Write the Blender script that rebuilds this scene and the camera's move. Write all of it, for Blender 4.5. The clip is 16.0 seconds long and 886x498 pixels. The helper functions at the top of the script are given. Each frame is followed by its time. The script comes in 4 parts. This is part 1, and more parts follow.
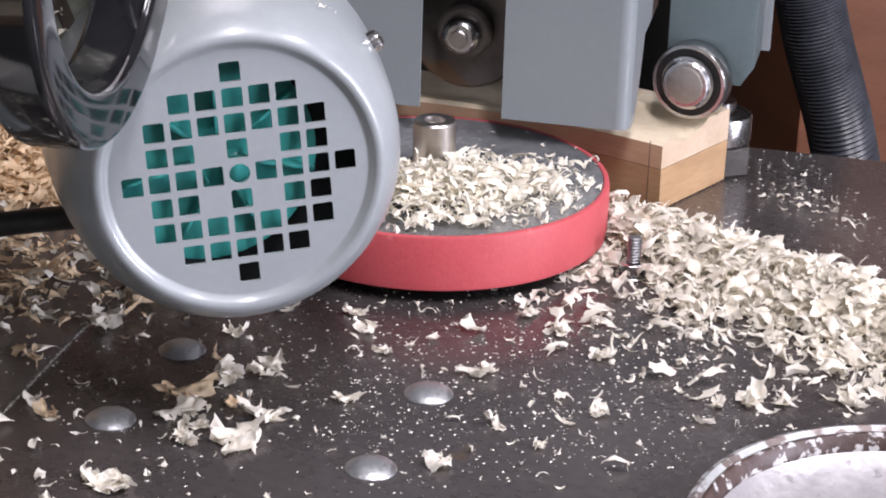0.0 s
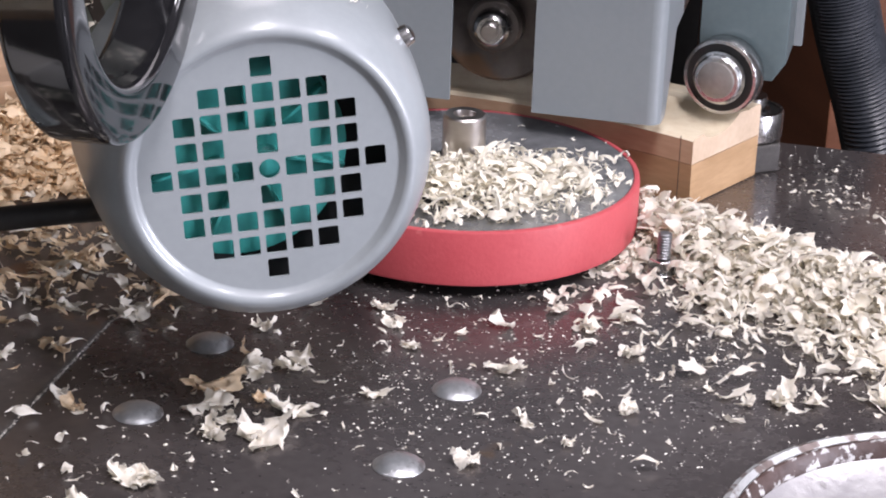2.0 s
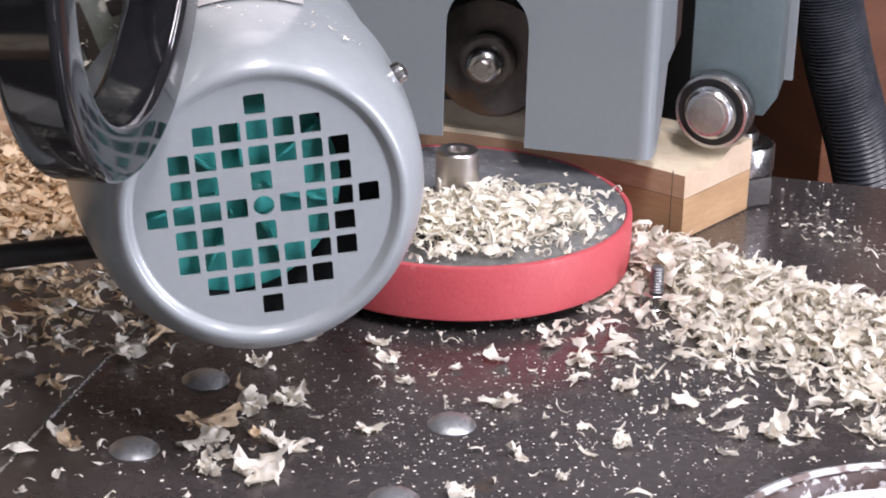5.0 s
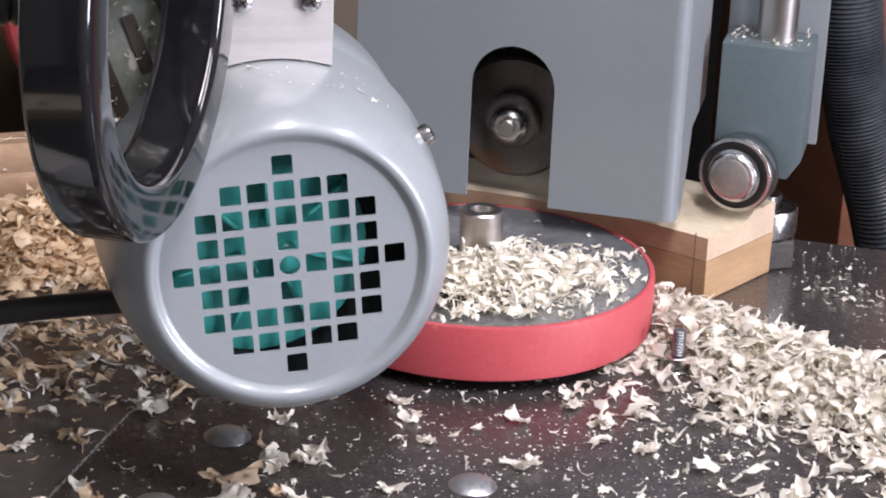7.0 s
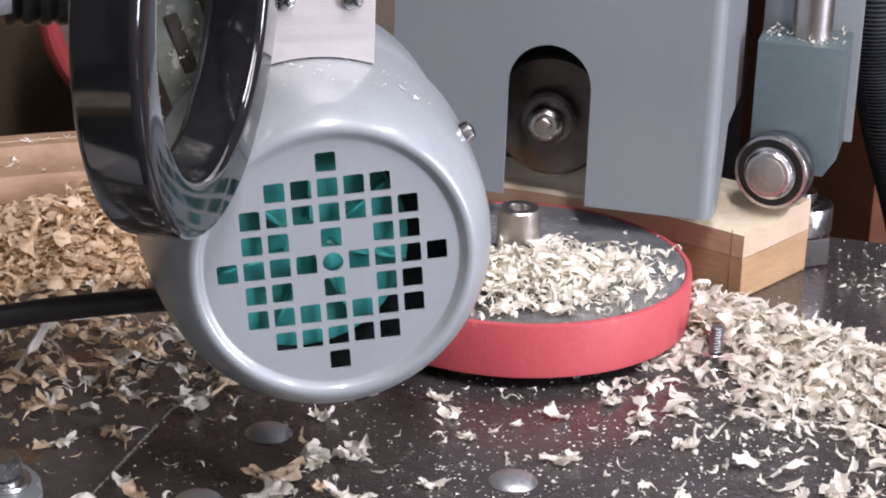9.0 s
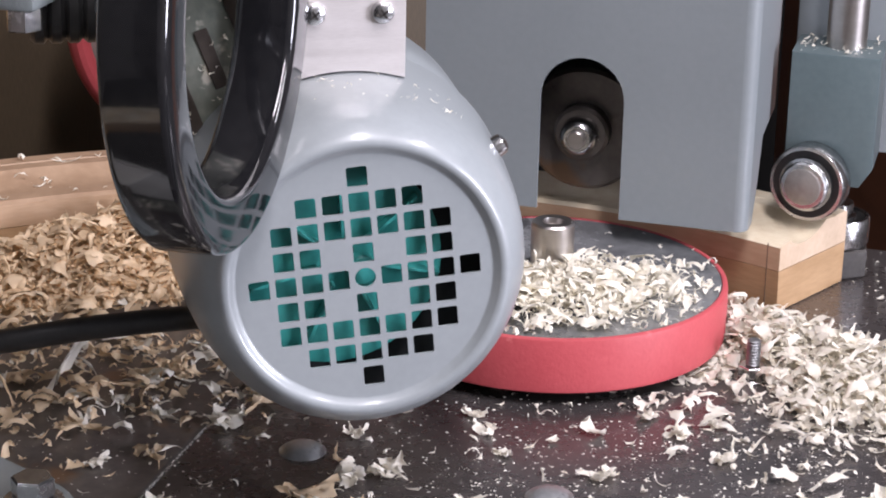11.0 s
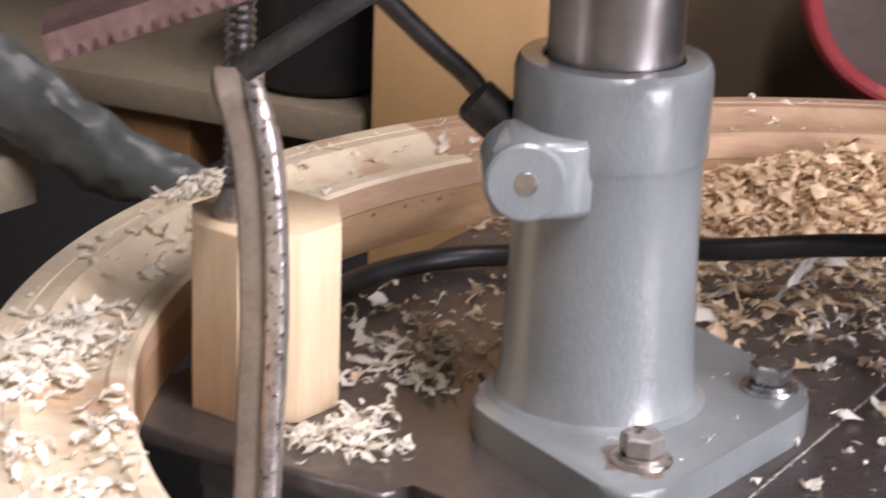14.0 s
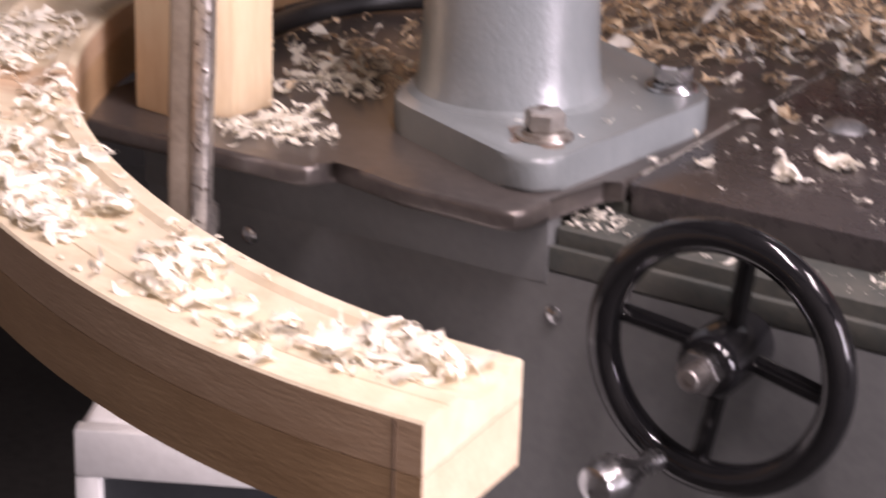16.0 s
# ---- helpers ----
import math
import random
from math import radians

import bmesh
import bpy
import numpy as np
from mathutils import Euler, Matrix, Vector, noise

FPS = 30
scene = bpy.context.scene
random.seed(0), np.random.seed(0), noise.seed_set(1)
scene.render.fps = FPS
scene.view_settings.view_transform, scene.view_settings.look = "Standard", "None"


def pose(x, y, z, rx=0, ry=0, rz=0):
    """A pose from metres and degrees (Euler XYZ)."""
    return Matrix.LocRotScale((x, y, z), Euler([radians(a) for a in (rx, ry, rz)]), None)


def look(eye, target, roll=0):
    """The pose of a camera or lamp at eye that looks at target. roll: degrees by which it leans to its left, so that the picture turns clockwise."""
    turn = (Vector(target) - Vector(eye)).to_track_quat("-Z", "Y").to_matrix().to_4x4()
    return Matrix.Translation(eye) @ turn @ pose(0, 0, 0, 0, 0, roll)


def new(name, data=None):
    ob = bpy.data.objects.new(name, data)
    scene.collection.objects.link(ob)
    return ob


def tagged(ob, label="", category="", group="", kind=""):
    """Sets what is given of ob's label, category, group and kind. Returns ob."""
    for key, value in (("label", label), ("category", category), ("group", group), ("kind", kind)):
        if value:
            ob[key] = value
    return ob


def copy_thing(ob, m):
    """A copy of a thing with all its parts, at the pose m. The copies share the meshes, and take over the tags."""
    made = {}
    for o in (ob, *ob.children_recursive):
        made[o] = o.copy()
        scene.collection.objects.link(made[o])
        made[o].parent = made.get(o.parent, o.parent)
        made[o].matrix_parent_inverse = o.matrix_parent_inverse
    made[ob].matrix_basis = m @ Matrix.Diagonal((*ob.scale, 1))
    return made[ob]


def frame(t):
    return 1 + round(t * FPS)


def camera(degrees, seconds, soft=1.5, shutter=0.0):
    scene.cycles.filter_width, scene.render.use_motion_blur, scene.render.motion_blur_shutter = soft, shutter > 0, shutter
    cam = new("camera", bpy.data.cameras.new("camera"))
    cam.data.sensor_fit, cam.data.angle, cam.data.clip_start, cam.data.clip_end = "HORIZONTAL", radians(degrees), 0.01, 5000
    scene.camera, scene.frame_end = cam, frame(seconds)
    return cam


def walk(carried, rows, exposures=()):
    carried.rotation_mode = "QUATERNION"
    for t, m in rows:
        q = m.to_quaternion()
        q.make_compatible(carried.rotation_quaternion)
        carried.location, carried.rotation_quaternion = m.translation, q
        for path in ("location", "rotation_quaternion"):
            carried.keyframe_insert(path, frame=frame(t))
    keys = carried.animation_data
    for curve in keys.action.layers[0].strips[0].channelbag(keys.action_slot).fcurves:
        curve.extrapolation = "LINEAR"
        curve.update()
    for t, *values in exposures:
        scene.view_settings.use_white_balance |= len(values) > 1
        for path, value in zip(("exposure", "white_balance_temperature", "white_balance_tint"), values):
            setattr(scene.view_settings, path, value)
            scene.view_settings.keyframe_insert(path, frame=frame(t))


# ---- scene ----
cam = camera(22.18, 16.0, soft=1.9, shutter=0.5)
PATH = [
    (0, (-0.1352, -0.9285, 0.4863), (0.0639, -0.1194, 0.1461), 1.82),
    (0.5, (-0.1325, -0.9243, 0.4872), (0.0645, -0.1148, 0.1467), 1.47),
    (1, (-0.1332, -0.9217, 0.4886), (0.0585, -0.1095, 0.1516), 1.66),
    (1.5, (-0.1314, -0.9237, 0.4904), (0.0620, -0.1155, 0.1448), 2.04),
    (2, (-0.1362, -0.9211, 0.4892), (0.0531, -0.1122, 0.1431), 2.05),
    (2.5, (-0.1372, -0.9254, 0.4908), (0.0498, -0.1132, 0.1513), 1.87),
    (3, (-0.1379, -0.9315, 0.4909), (0.0533, -0.1180, 0.1569), 1.69),
    (5.5, (-0.1367, -0.9240, 0.4916), (0.0555, -0.1102, 0.1589), 1.76),
    (6, (-0.1429, -0.9206, 0.4903), (0.0456, -0.1047, 0.1605), 2.77),
    (6.5, (-0.1391, -0.9246, 0.4919), (0.0519, -0.1049, 0.1732), 2.54),
    (7, (-0.1413, -0.9267, 0.4991), (0.0454, -0.1049, 0.1833), 2.47),
    (7.5, (-0.1439, -0.9286, 0.4967), (0.0416, -0.1063, 0.1815), 2.42),
    (8, (-0.1461, -0.9310, 0.4944), (0.0399, -0.1092, 0.1782), 2.40),
    (8.5, (-0.1516, -0.9318, 0.4984), (0.0306, -0.1091, 0.1823), 2.34),
    (11, (-0.1492, -0.9247, 0.4932), (0.0157, -0.0954, 0.1850), 1.21),
    (11.5, (-0.1524, -0.9175, 0.4914), (0.0009, -0.0867, 0.1808), 0.98),
    (12, (-0.1685, -0.9145, 0.4908), (-0.0608, -0.0773, 0.1785), 0.61),
    (12.5, (-0.1945, -0.9160, 0.4871), (-0.1241, -0.0758, 0.1723), 1.24),
    (13, (-0.2162, -0.9334, 0.4809), (-0.1926, -0.0904, 0.1663), 1.30),
    (13.5, (-0.2261, -0.9660, 0.4725), (-0.2524, -0.1226, 0.1593), 1.77),
    (14, (-0.2245, -1.0013, 0.4462), (-0.2964, -0.1550, 0.1485), 2.08),
    (14.5, (-0.2240, -1.0346, 0.4389), (-0.3247, -0.1954, 0.1296), 3.21),
    (15, (-0.2142, -1.0719, 0.4224), (-0.3282, -0.2315, 0.1211), 3.86),
    (15.5, (-0.1968, -1.1027, 0.3683), (-0.2973, -0.2594, 0.0705), 3.47),
    (16, (-0.1568, -1.1186, 0.3598), (-0.2376, -0.2809, 0.0408), 1.69),
]
walk(cam, [(t, look(e, g, r)) for t, e, g, r in PATH],
     [(0, 0.0, 6520, 12), (12.0, 0.0, 6520, 12), (13.0, -0.04, 6620, 13), (13.6, 0.22, 6750, 15), (14.5, 0.26, 6980, 18), (16, 0.15, 7250, 27)])
# ---------- world and lights: a workshop lit by a window behind and beside the camera and ceiling tubes ----------
world = bpy.data.worlds.new("world")
scene.world = world
world.use_nodes = True
_n = world.node_tree.nodes
_sky = _n.new("ShaderNodeTexSky")
_sky.sky_type, _sky.sun_disc = "NISHITA", False
_sky.sun_elevation, _sky.sun_rotation = radians(35), radians(200)
world.node_tree.links.new(_sky.outputs[0], _n["Background"].inputs[0])
_n["Background"].inputs[1].default_value = 0.1


def area(name, m, w, h, power, color):
    d = bpy.data.lights.new(name, "AREA")
    d.shape, d.size, d.size_y, d.energy, d.color = "RECTANGLE", w, h, power, color
    ob = new(name, d)
    ob.matrix_world = m
    return ob


WINDOW_POWER, TUBE_POWER = 124, 35
area("window_daylight", look((2.46, -1.85, 0.55), (0.0, 0.1, 0.05)), 0.80, 1.25, WINDOW_POWER, (0.84, 0.85, 1.0))
for _x in (0.15, 1.15):
    area("tube_light", pose(_x, -0.85, 1.655, 0, 0, 0), 0.16, 1.2, TUBE_POWER, (0.96, 0.92, 1.0))


# ---------- materials ----------
def mat(name, a, b=None, rough=0.5, metal=0.0, scale=30.0, fine=None, bump=0.0, bscale=None, stretch=(1, 1, 1), coat=0.0, rvar=0.12, island=0.0, spot=None, spot_scale=60, spot_amount=0.5):
    """A surface with two scales of colour change, uneven gloss and fine relief."""
    m = bpy.data.materials.new(name)
    m.use_nodes = True
    nt = m.node_tree
    n, l = nt.nodes, nt.links
    p = n["Principled BSDF"]
    b = b or tuple(min(1, c * 1.25 + 0.01) for c in a)
    co = n.new("ShaderNodeTexCoord")
    mp = n.new("ShaderNodeMapping")
    mp.inputs["Scale"].default_value = stretch
    l.new(co.outputs["Object"], mp.inputs[0])
    n1 = n.new("ShaderNodeTexNoise")
    n1.inputs["Scale"].default_value, n1.inputs["Detail"].default_value = scale, 5
    n2 = n.new("ShaderNodeTexNoise")
    n2.inputs["Scale"].default_value, n2.inputs["Detail"].default_value = fine or scale * 9, 4
    l.new(mp.outputs[0], n1.inputs[0])
    l.new(mp.outputs[0], n2.inputs[0])
    add = n.new("ShaderNodeMath")
    add.operation = "MULTIPLY_ADD"
    add.inputs[1].default_value = 0.45
    l.new(n2.outputs[0], add.inputs[0])
    half = n.new("ShaderNodeMath")
    half.operation = "MULTIPLY"
    half.inputs[1].default_value = 0.62
    l.new(n1.outputs[0], half.inputs[0])
    l.new(half.outputs[0], add.inputs[2])
    ramp = n.new("ShaderNodeValToRGB")
    ramp.color_ramp.elements[0].position, ramp.color_ramp.elements[1].position = 0.36, 0.68
    ramp.color_ramp.elements[0].color, ramp.color_ramp.elements[1].color = (*a, 1), (*b, 1)
    l.new(add.outputs[0], ramp.inputs[0])
    out = ramp.outputs[0]
    if island:
        geo = n.new("ShaderNodeNewGeometry")
        hsv = n.new("ShaderNodeHueSaturation")
        mr = n.new("ShaderNodeMapRange")
        mr.inputs[3].default_value, mr.inputs[4].default_value = 1 - island, 1 + island
        l.new(geo.outputs["Random Per Island"], mr.inputs[0])
        l.new(mr.outputs[0], hsv.inputs["Value"])
        l.new(out, hsv.inputs["Color"])
        out = hsv.outputs[0]
    if spot:
        n3 = n.new("ShaderNodeTexNoise")
        n3.inputs["Scale"].default_value, n3.inputs["Detail"].default_value = spot_scale, 6
        l.new(co.outputs["Object"], n3.inputs[0])
        r3 = n.new("ShaderNodeValToRGB")
        r3.color_ramp.elements[0].position, r3.color_ramp.elements[1].position = 1 - spot_amount, min(1, 1.06 - spot_amount)
        l.new(n3.outputs[0], r3.inputs[0])
        mx = n.new("ShaderNodeMix")
        mx.data_type = "RGBA"
        mx.inputs["B"].default_value = (*spot, 1)
        l.new(out, mx.inputs["A"])
        l.new(r3.outputs[0], mx.inputs["Factor"])
        out = mx.outputs["Result"]
    l.new(out, p.inputs["Base Color"])
    mr2 = n.new("ShaderNodeMapRange")
    mr2.inputs[3].default_value, mr2.inputs[4].default_value = max(0.02, rough - rvar), min(1, rough + rvar)
    l.new(add.outputs[0], mr2.inputs[0])
    l.new(mr2.outputs[0], p.inputs["Roughness"])
    p.inputs["Metallic"].default_value = metal
    p.inputs["Coat Weight"].default_value = coat
    p.inputs["Coat Roughness"].default_value = 0.14
    if bump:
        nb = n.new("ShaderNodeTexNoise")
        nb.inputs["Scale"].default_value, nb.inputs["Detail"].default_value = bscale or scale * 6, 3
        l.new(mp.outputs[0], nb.inputs[0])
        bp = n.new("ShaderNodeBump")
        bp.inputs["Strength"].default_value, bp.inputs["Distance"].default_value = bump, 0.001
        l.new(nb.outputs[0], bp.inputs["Height"])
        l.new(bp.outputs[0], p.inputs["Normal"])
        l.new(bp.outputs[0], p.inputs["Coat Normal"])
    return m


M_TABLE = mat("dark_steel_table", (0.096, 0.085, 0.084), (0.146, 0.131, 0.128), 0.27, 0.6, 9, 160, 0.05, 400, spot=(0.19, 0.13, 0.085), spot_scale=14, spot_amount=0.30, rvar=0.08)
M_PLATE = mat("worn_steel_plate", (0.115, 0.102, 0.096), (0.19, 0.168, 0.152), 0.31, 0.6, 10, 160, 0.1, 300, spot=(0.24, 0.15, 0.09), spot_scale=16, spot_amount=0.38)
M_GREY = mat("grey_machine_paint", (0.252, 0.274, 0.281), (0.280, 0.303, 0.311), 0.36, 0.0, 25, 240, 0.08, 130, coat=0.45, rvar=0.06)
M_CAST = mat("grey_paint_on_casting", (0.192, 0.216, 0.218), (0.226, 0.252, 0.253), 0.36, 0.0, 30, 260, 0.30, 520, stretch=(1, 1, 0.55), coat=0.9, rvar=0.08)
M_COVER = mat("grey_sheet_paint", (0.190, 0.211, 0.219), (0.208, 0.229, 0.237), 0.33, 0.0, 12, 220, 0.06, 500, coat=0.15, rvar=0.05)
M_GREEN = mat("grey_green_paint", (0.082, 0.112, 0.117), (0.105, 0.135, 0.14), 0.38, 0.0, 20, 240, 0.1, 300)
M_PANEL = mat("dark_grey_cabinet_paint", (0.112, 0.116, 0.114), (0.145, 0.149, 0.146), 0.45, 0.0, 8, 200, 0.1, 400)
M_BEDEDGE = mat("dark_green_cast_edge", (0.055, 0.066, 0.062), (0.12, 0.118, 0.10), 0.55, 0.1, 30, 200, 0.3, 200)
M_STEEL = mat("turned_steel", (0.47, 0.435, 0.41), (0.56, 0.53, 0.505), 0.33, 1.0, 14, 120, 0.03, 200, stretch=(1, 1, 3), rvar=0.06)
M_BOLT = mat("zinc_steel", (0.44, 0.44, 0.44), (0.60, 0.60, 0.60), 0.24, 1.0, 60, 400, 0.15, 300)
M_ZINC = mat("dull_zinc_plate", (0.36, 0.37, 0.375), (0.50, 0.51, 0.515), 0.36, 0.75, 70, 400, 0.25, 350, spot=(0.26, 0.26, 0.26), spot_scale=140, spot_amount=0.40)
M_THREAD = mat("dull_threaded_steel", (0.20, 0.20, 0.205), (0.32, 0.32, 0.325), 0.42, 0.8, 80, 400, 0.1, 300)
M_RUSTY = mat("stained_bolt_steel", (0.30, 0.25, 0.20), (0.55, 0.52, 0.48), 0.34, 0.85, 50, 300, 0.2, 300, spot=(0.10, 0.05, 0.03), spot_scale=80, spot_amount=0.42)
M_ALU = mat("brushed_stainless", (0.66, 0.62, 0.60), (0.76, 0.72, 0.70), 0.48, 0.75, 16, 300, 0.1, 400, stretch=(1, 1, 10))
M_BLACK = mat("black_gloss_enamel", (0.006, 0.006, 0.007), (0.012, 0.012, 0.013), 0.07, 0.0, 30, 200, 0.02, 60, coat=0.3, rvar=0.03)
M_RUBBER = mat("black_rubber", (0.010, 0.010, 0.010), (0.02, 0.02, 0.02), 0.4, 0.0, 40, 300, 0.1, 300)
M_DARK = mat("dark_steel", (0.035, 0.032, 0.03), (0.07, 0.065, 0.06), 0.4, 0.6, 40, 300, 0.2, 300)
M_HOSE = mat("dark_corrugated_plastic", (0.022, 0.025, 0.030), (0.045, 0.049, 0.058), 0.34, 0.0, 40, 200, 0.1, 300)
M_RED = mat("red_rubber_tyre", (0.42, 0.060, 0.070), (0.48, 0.080, 0.090), 0.5, 0.0, 20, 300, 0.15, 500, spot=(0.60, 0.16, 0.16), spot_scale=50, spot_amount=0.36)
M_DISC = mat("worn_disc_metal", (0.17, 0.175, 0.185), (0.36, 0.37, 0.38), 0.24, 0.5, 14, 120, 0.1, 300, rvar=0.12)
M_TEAL = mat("teal_plastic", (0.035, 0.27, 0.245), (0.05, 0.35, 0.315), 0.35, 0.0, 60, 300)
# Near-black that puts the shade of enclosed insides into the colour.
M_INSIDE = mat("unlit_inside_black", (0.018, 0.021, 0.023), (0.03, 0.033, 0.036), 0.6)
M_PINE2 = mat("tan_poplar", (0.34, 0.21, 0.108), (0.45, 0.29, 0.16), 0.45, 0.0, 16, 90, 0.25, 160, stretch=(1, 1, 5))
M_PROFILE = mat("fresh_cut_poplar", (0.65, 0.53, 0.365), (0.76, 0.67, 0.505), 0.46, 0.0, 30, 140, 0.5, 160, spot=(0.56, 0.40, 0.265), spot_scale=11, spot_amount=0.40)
# Pinkish cut poplar, darkened in colour for the shaded stretch at the back.
M_PROFILE_SHADE = mat("pinkish_shade_toned_poplar", (0.35, 0.225, 0.140), (0.46, 0.31, 0.20), 0.46, 0.0, 30, 140, 0.5, 160, spot=(0.42, 0.25, 0.14), spot_scale=9, spot_amount=0.42)
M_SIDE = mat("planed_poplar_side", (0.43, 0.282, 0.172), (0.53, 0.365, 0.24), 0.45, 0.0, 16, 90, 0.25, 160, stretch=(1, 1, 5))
M_BLOCK = mat("clear_pine_block", (0.77, 0.58, 0.36), (0.85, 0.68, 0.46), 0.45, 0.0, 30, 120, 0.2, 160, stretch=(8, 8, 0.6))
M_CHIP = mat("pale_shavings", (0.83, 0.765, 0.635), (0.90, 0.86, 0.78), 0.6, 0.0, 120, 600, 0.2, 500, island=0.10)
M_FLUFF = mat("white_fluffy_shavings", (0.85, 0.79, 0.65), (0.91, 0.865, 0.76), 0.7, 0.0, 120, 600, 0.2, 500, island=0.05)
M_CHIP2 = mat("tan_shavings", (0.74, 0.545, 0.335), (0.85, 0.68, 0.48), 0.6, 0.0, 120, 600, 0.3, 500, island=0.2)
M_DUST = mat("wood_dust", (0.78, 0.73, 0.64), (0.88, 0.85, 0.78), 0.8, 0.0, 200, 900, 0.3, 500, island=0.2)
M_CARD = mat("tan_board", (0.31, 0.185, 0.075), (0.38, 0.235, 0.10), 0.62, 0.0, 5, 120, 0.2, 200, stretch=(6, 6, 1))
# Board brown with the shadow behind the machine mixed into the colour.
M_BROWN_SHADE = mat("shade_brown_board", (0.066, 0.046, 0.025), (0.094, 0.066, 0.037), 0.6, 0.0, 5, 120, 0.2, 200, stretch=(6, 6, 1))
M_BENCH = mat("worn_bench_top", (0.37, 0.32, 0.23), (0.51, 0.45, 0.33), 0.6, 0.0, 8, 120, 0.3, 200)
M_BENCHSIDE = mat("bench_leg_wood", (0.24, 0.125, 0.045), (0.33, 0.18, 0.075), 0.6, 0.0, 8, 120, 0.3, 200, stretch=(6, 6, 1))
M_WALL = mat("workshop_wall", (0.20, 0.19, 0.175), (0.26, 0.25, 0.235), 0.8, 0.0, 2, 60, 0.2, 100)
M_FLOOR = mat("workshop_concrete", (0.05, 0.048, 0.045), (0.09, 0.085, 0.08), 0.8, 0.0, 3, 60, 0.3, 100)
M_DARKWOOD = mat("reddish_cabinet_wood", (0.13, 0.047, 0.022), (0.185, 0.07, 0.034), 0.5, 0.0, 6, 90, 0.2, 160, stretch=(1, 1, 6))
# Darker copy of the wall colour; the unlit depth is painted in.
M_WALLDARK = mat("shade_coloured_wall", (0.026, 0.024, 0.022), (0.04, 0.037, 0.034), 0.85, 0.0, 2, 60, 0.2, 100)
M_DULLFACE = mat("dusty_pinkish_face", (0.15, 0.12, 0.11), (0.21, 0.17, 0.155), 0.6, 0.0, 12, 120, 0.2, 200)
M_BAG = mat("grey_plastic_bag", (0.075, 0.086, 0.078), (0.14, 0.152, 0.140), 0.42, 0.0, 12, 60, 0.5, 60)
# Bench wood made darker; the shelf's shade is painted into the colour.
M_SHELF_SHADE = mat("shade_darkened_shelf_wood", (0.19, 0.15, 0.10), (0.27, 0.22, 0.15), 0.65, 0.0, 8, 120, 0.3, 200)
M_AXLE = mat("dull_axle_steel", (0.30, 0.275, 0.255), (0.40, 0.37, 0.345), 0.5, 0.8, 60, 300, 0.15, 300)
M_END = mat("pale_end_grain", (0.60, 0.46, 0.31), (0.70, 0.56, 0.40), 0.55, 0.0, 40, 260, 0.3, 300)
M_FAREND = mat("pinkish_end_grain", (0.46, 0.34, 0.235), (0.56, 0.43, 0.31), 0.6, 0.0, 40, 260, 0.3, 300)
M_PENCIL = mat("pencil_mark", (0.10, 0.065, 0.045), (0.17, 0.12, 0.085), 0.6)
M_SLOT = mat("dull_brown_recess", (0.035, 0.026, 0.020), (0.065, 0.05, 0.04), 0.6, 0.1, 40, 200, 0.3, 200)
M_WHITE = mat("off_white_paint", (0.60, 0.59, 0.56), (0.70, 0.69, 0.66), 0.5, 0.0, 8, 200, 0.1, 300)
M_RIM = mat("worn_black_rim", (0.035, 0.020, 0.017), (0.075, 0.046, 0.040), 0.45, 0.1, 60, 300, 0.5, 200, spot=(0.45, 0.44, 0.43), spot_scale=230, spot_amount=0.45)
M_WORN = mat("worn_grey_edge", (0.30, 0.31, 0.31), (0.52, 0.53, 0.53), 0.45, 0.4, 60, 300, 0.5, 220, spot=(0.15, 0.12, 0.11), spot_scale=150, spot_amount=0.50)
M_DISHPAINT = mat("speckled_grey_casting", (0.30, 0.29, 0.30), (0.42, 0.41, 0.41), 0.35, 0.3, 40, 300, 0.5, 200, spot=(0.25, 0.24, 0.24), spot_scale=160, spot_amount=0.36)


def thin(m, color, share):
    """Lets light through thin shavings."""
    n, l = m.node_tree.nodes, m.node_tree.links
    t = n.new("ShaderNodeBsdfTranslucent")
    t.inputs[0].default_value = (*color, 1)
    mx = n.new("ShaderNodeMixShader")
    mx.inputs[0].default_value = share
    l.new(n["Principled BSDF"].outputs[0], mx.inputs[1])
    l.new(t.outputs[0], mx.inputs[2])
    l.new(mx.outputs[0], n["Material Output"].inputs[0])


thin(M_CHIP, (0.96, 0.92, 0.81), 0.30)
thin(M_FLUFF, (0.96, 0.92, 0.80), 0.22)
thin(M_CHIP2, (0.92, 0.78, 0.58), 0.34)


# ---------- mesh helpers ----------
def mesh_of(name, bm, smooth=35):
    bmesh.ops.recalc_face_normals(bm, faces=bm.faces)
    me = bpy.data.meshes.new(name)
    bm.to_mesh(me)
    bm.free()
    for f in me.polygons:
        f.use_smooth = True
    me.set_sharp_from_angle(angle=radians(smooth))
    return me


def part(name, bm, material, parent=None, label="", smooth=35):
    ob = new(name, mesh_of(name, bm, smooth))
    ob.data.materials.append(material)
    if parent:
        ob.parent = parent
    if label:
        tagged(ob, label)
    return ob


def thing(name, m, label, category, group="", kind=""):
    ob = new(name)
    ob.empty_display_size = 0.02
    ob.matrix_world = m
    return tagged(ob, label, category, group, kind)


def xf(bm, m):
    bmesh.ops.transform(bm, matrix=m, verts=bm.verts)
    return bm


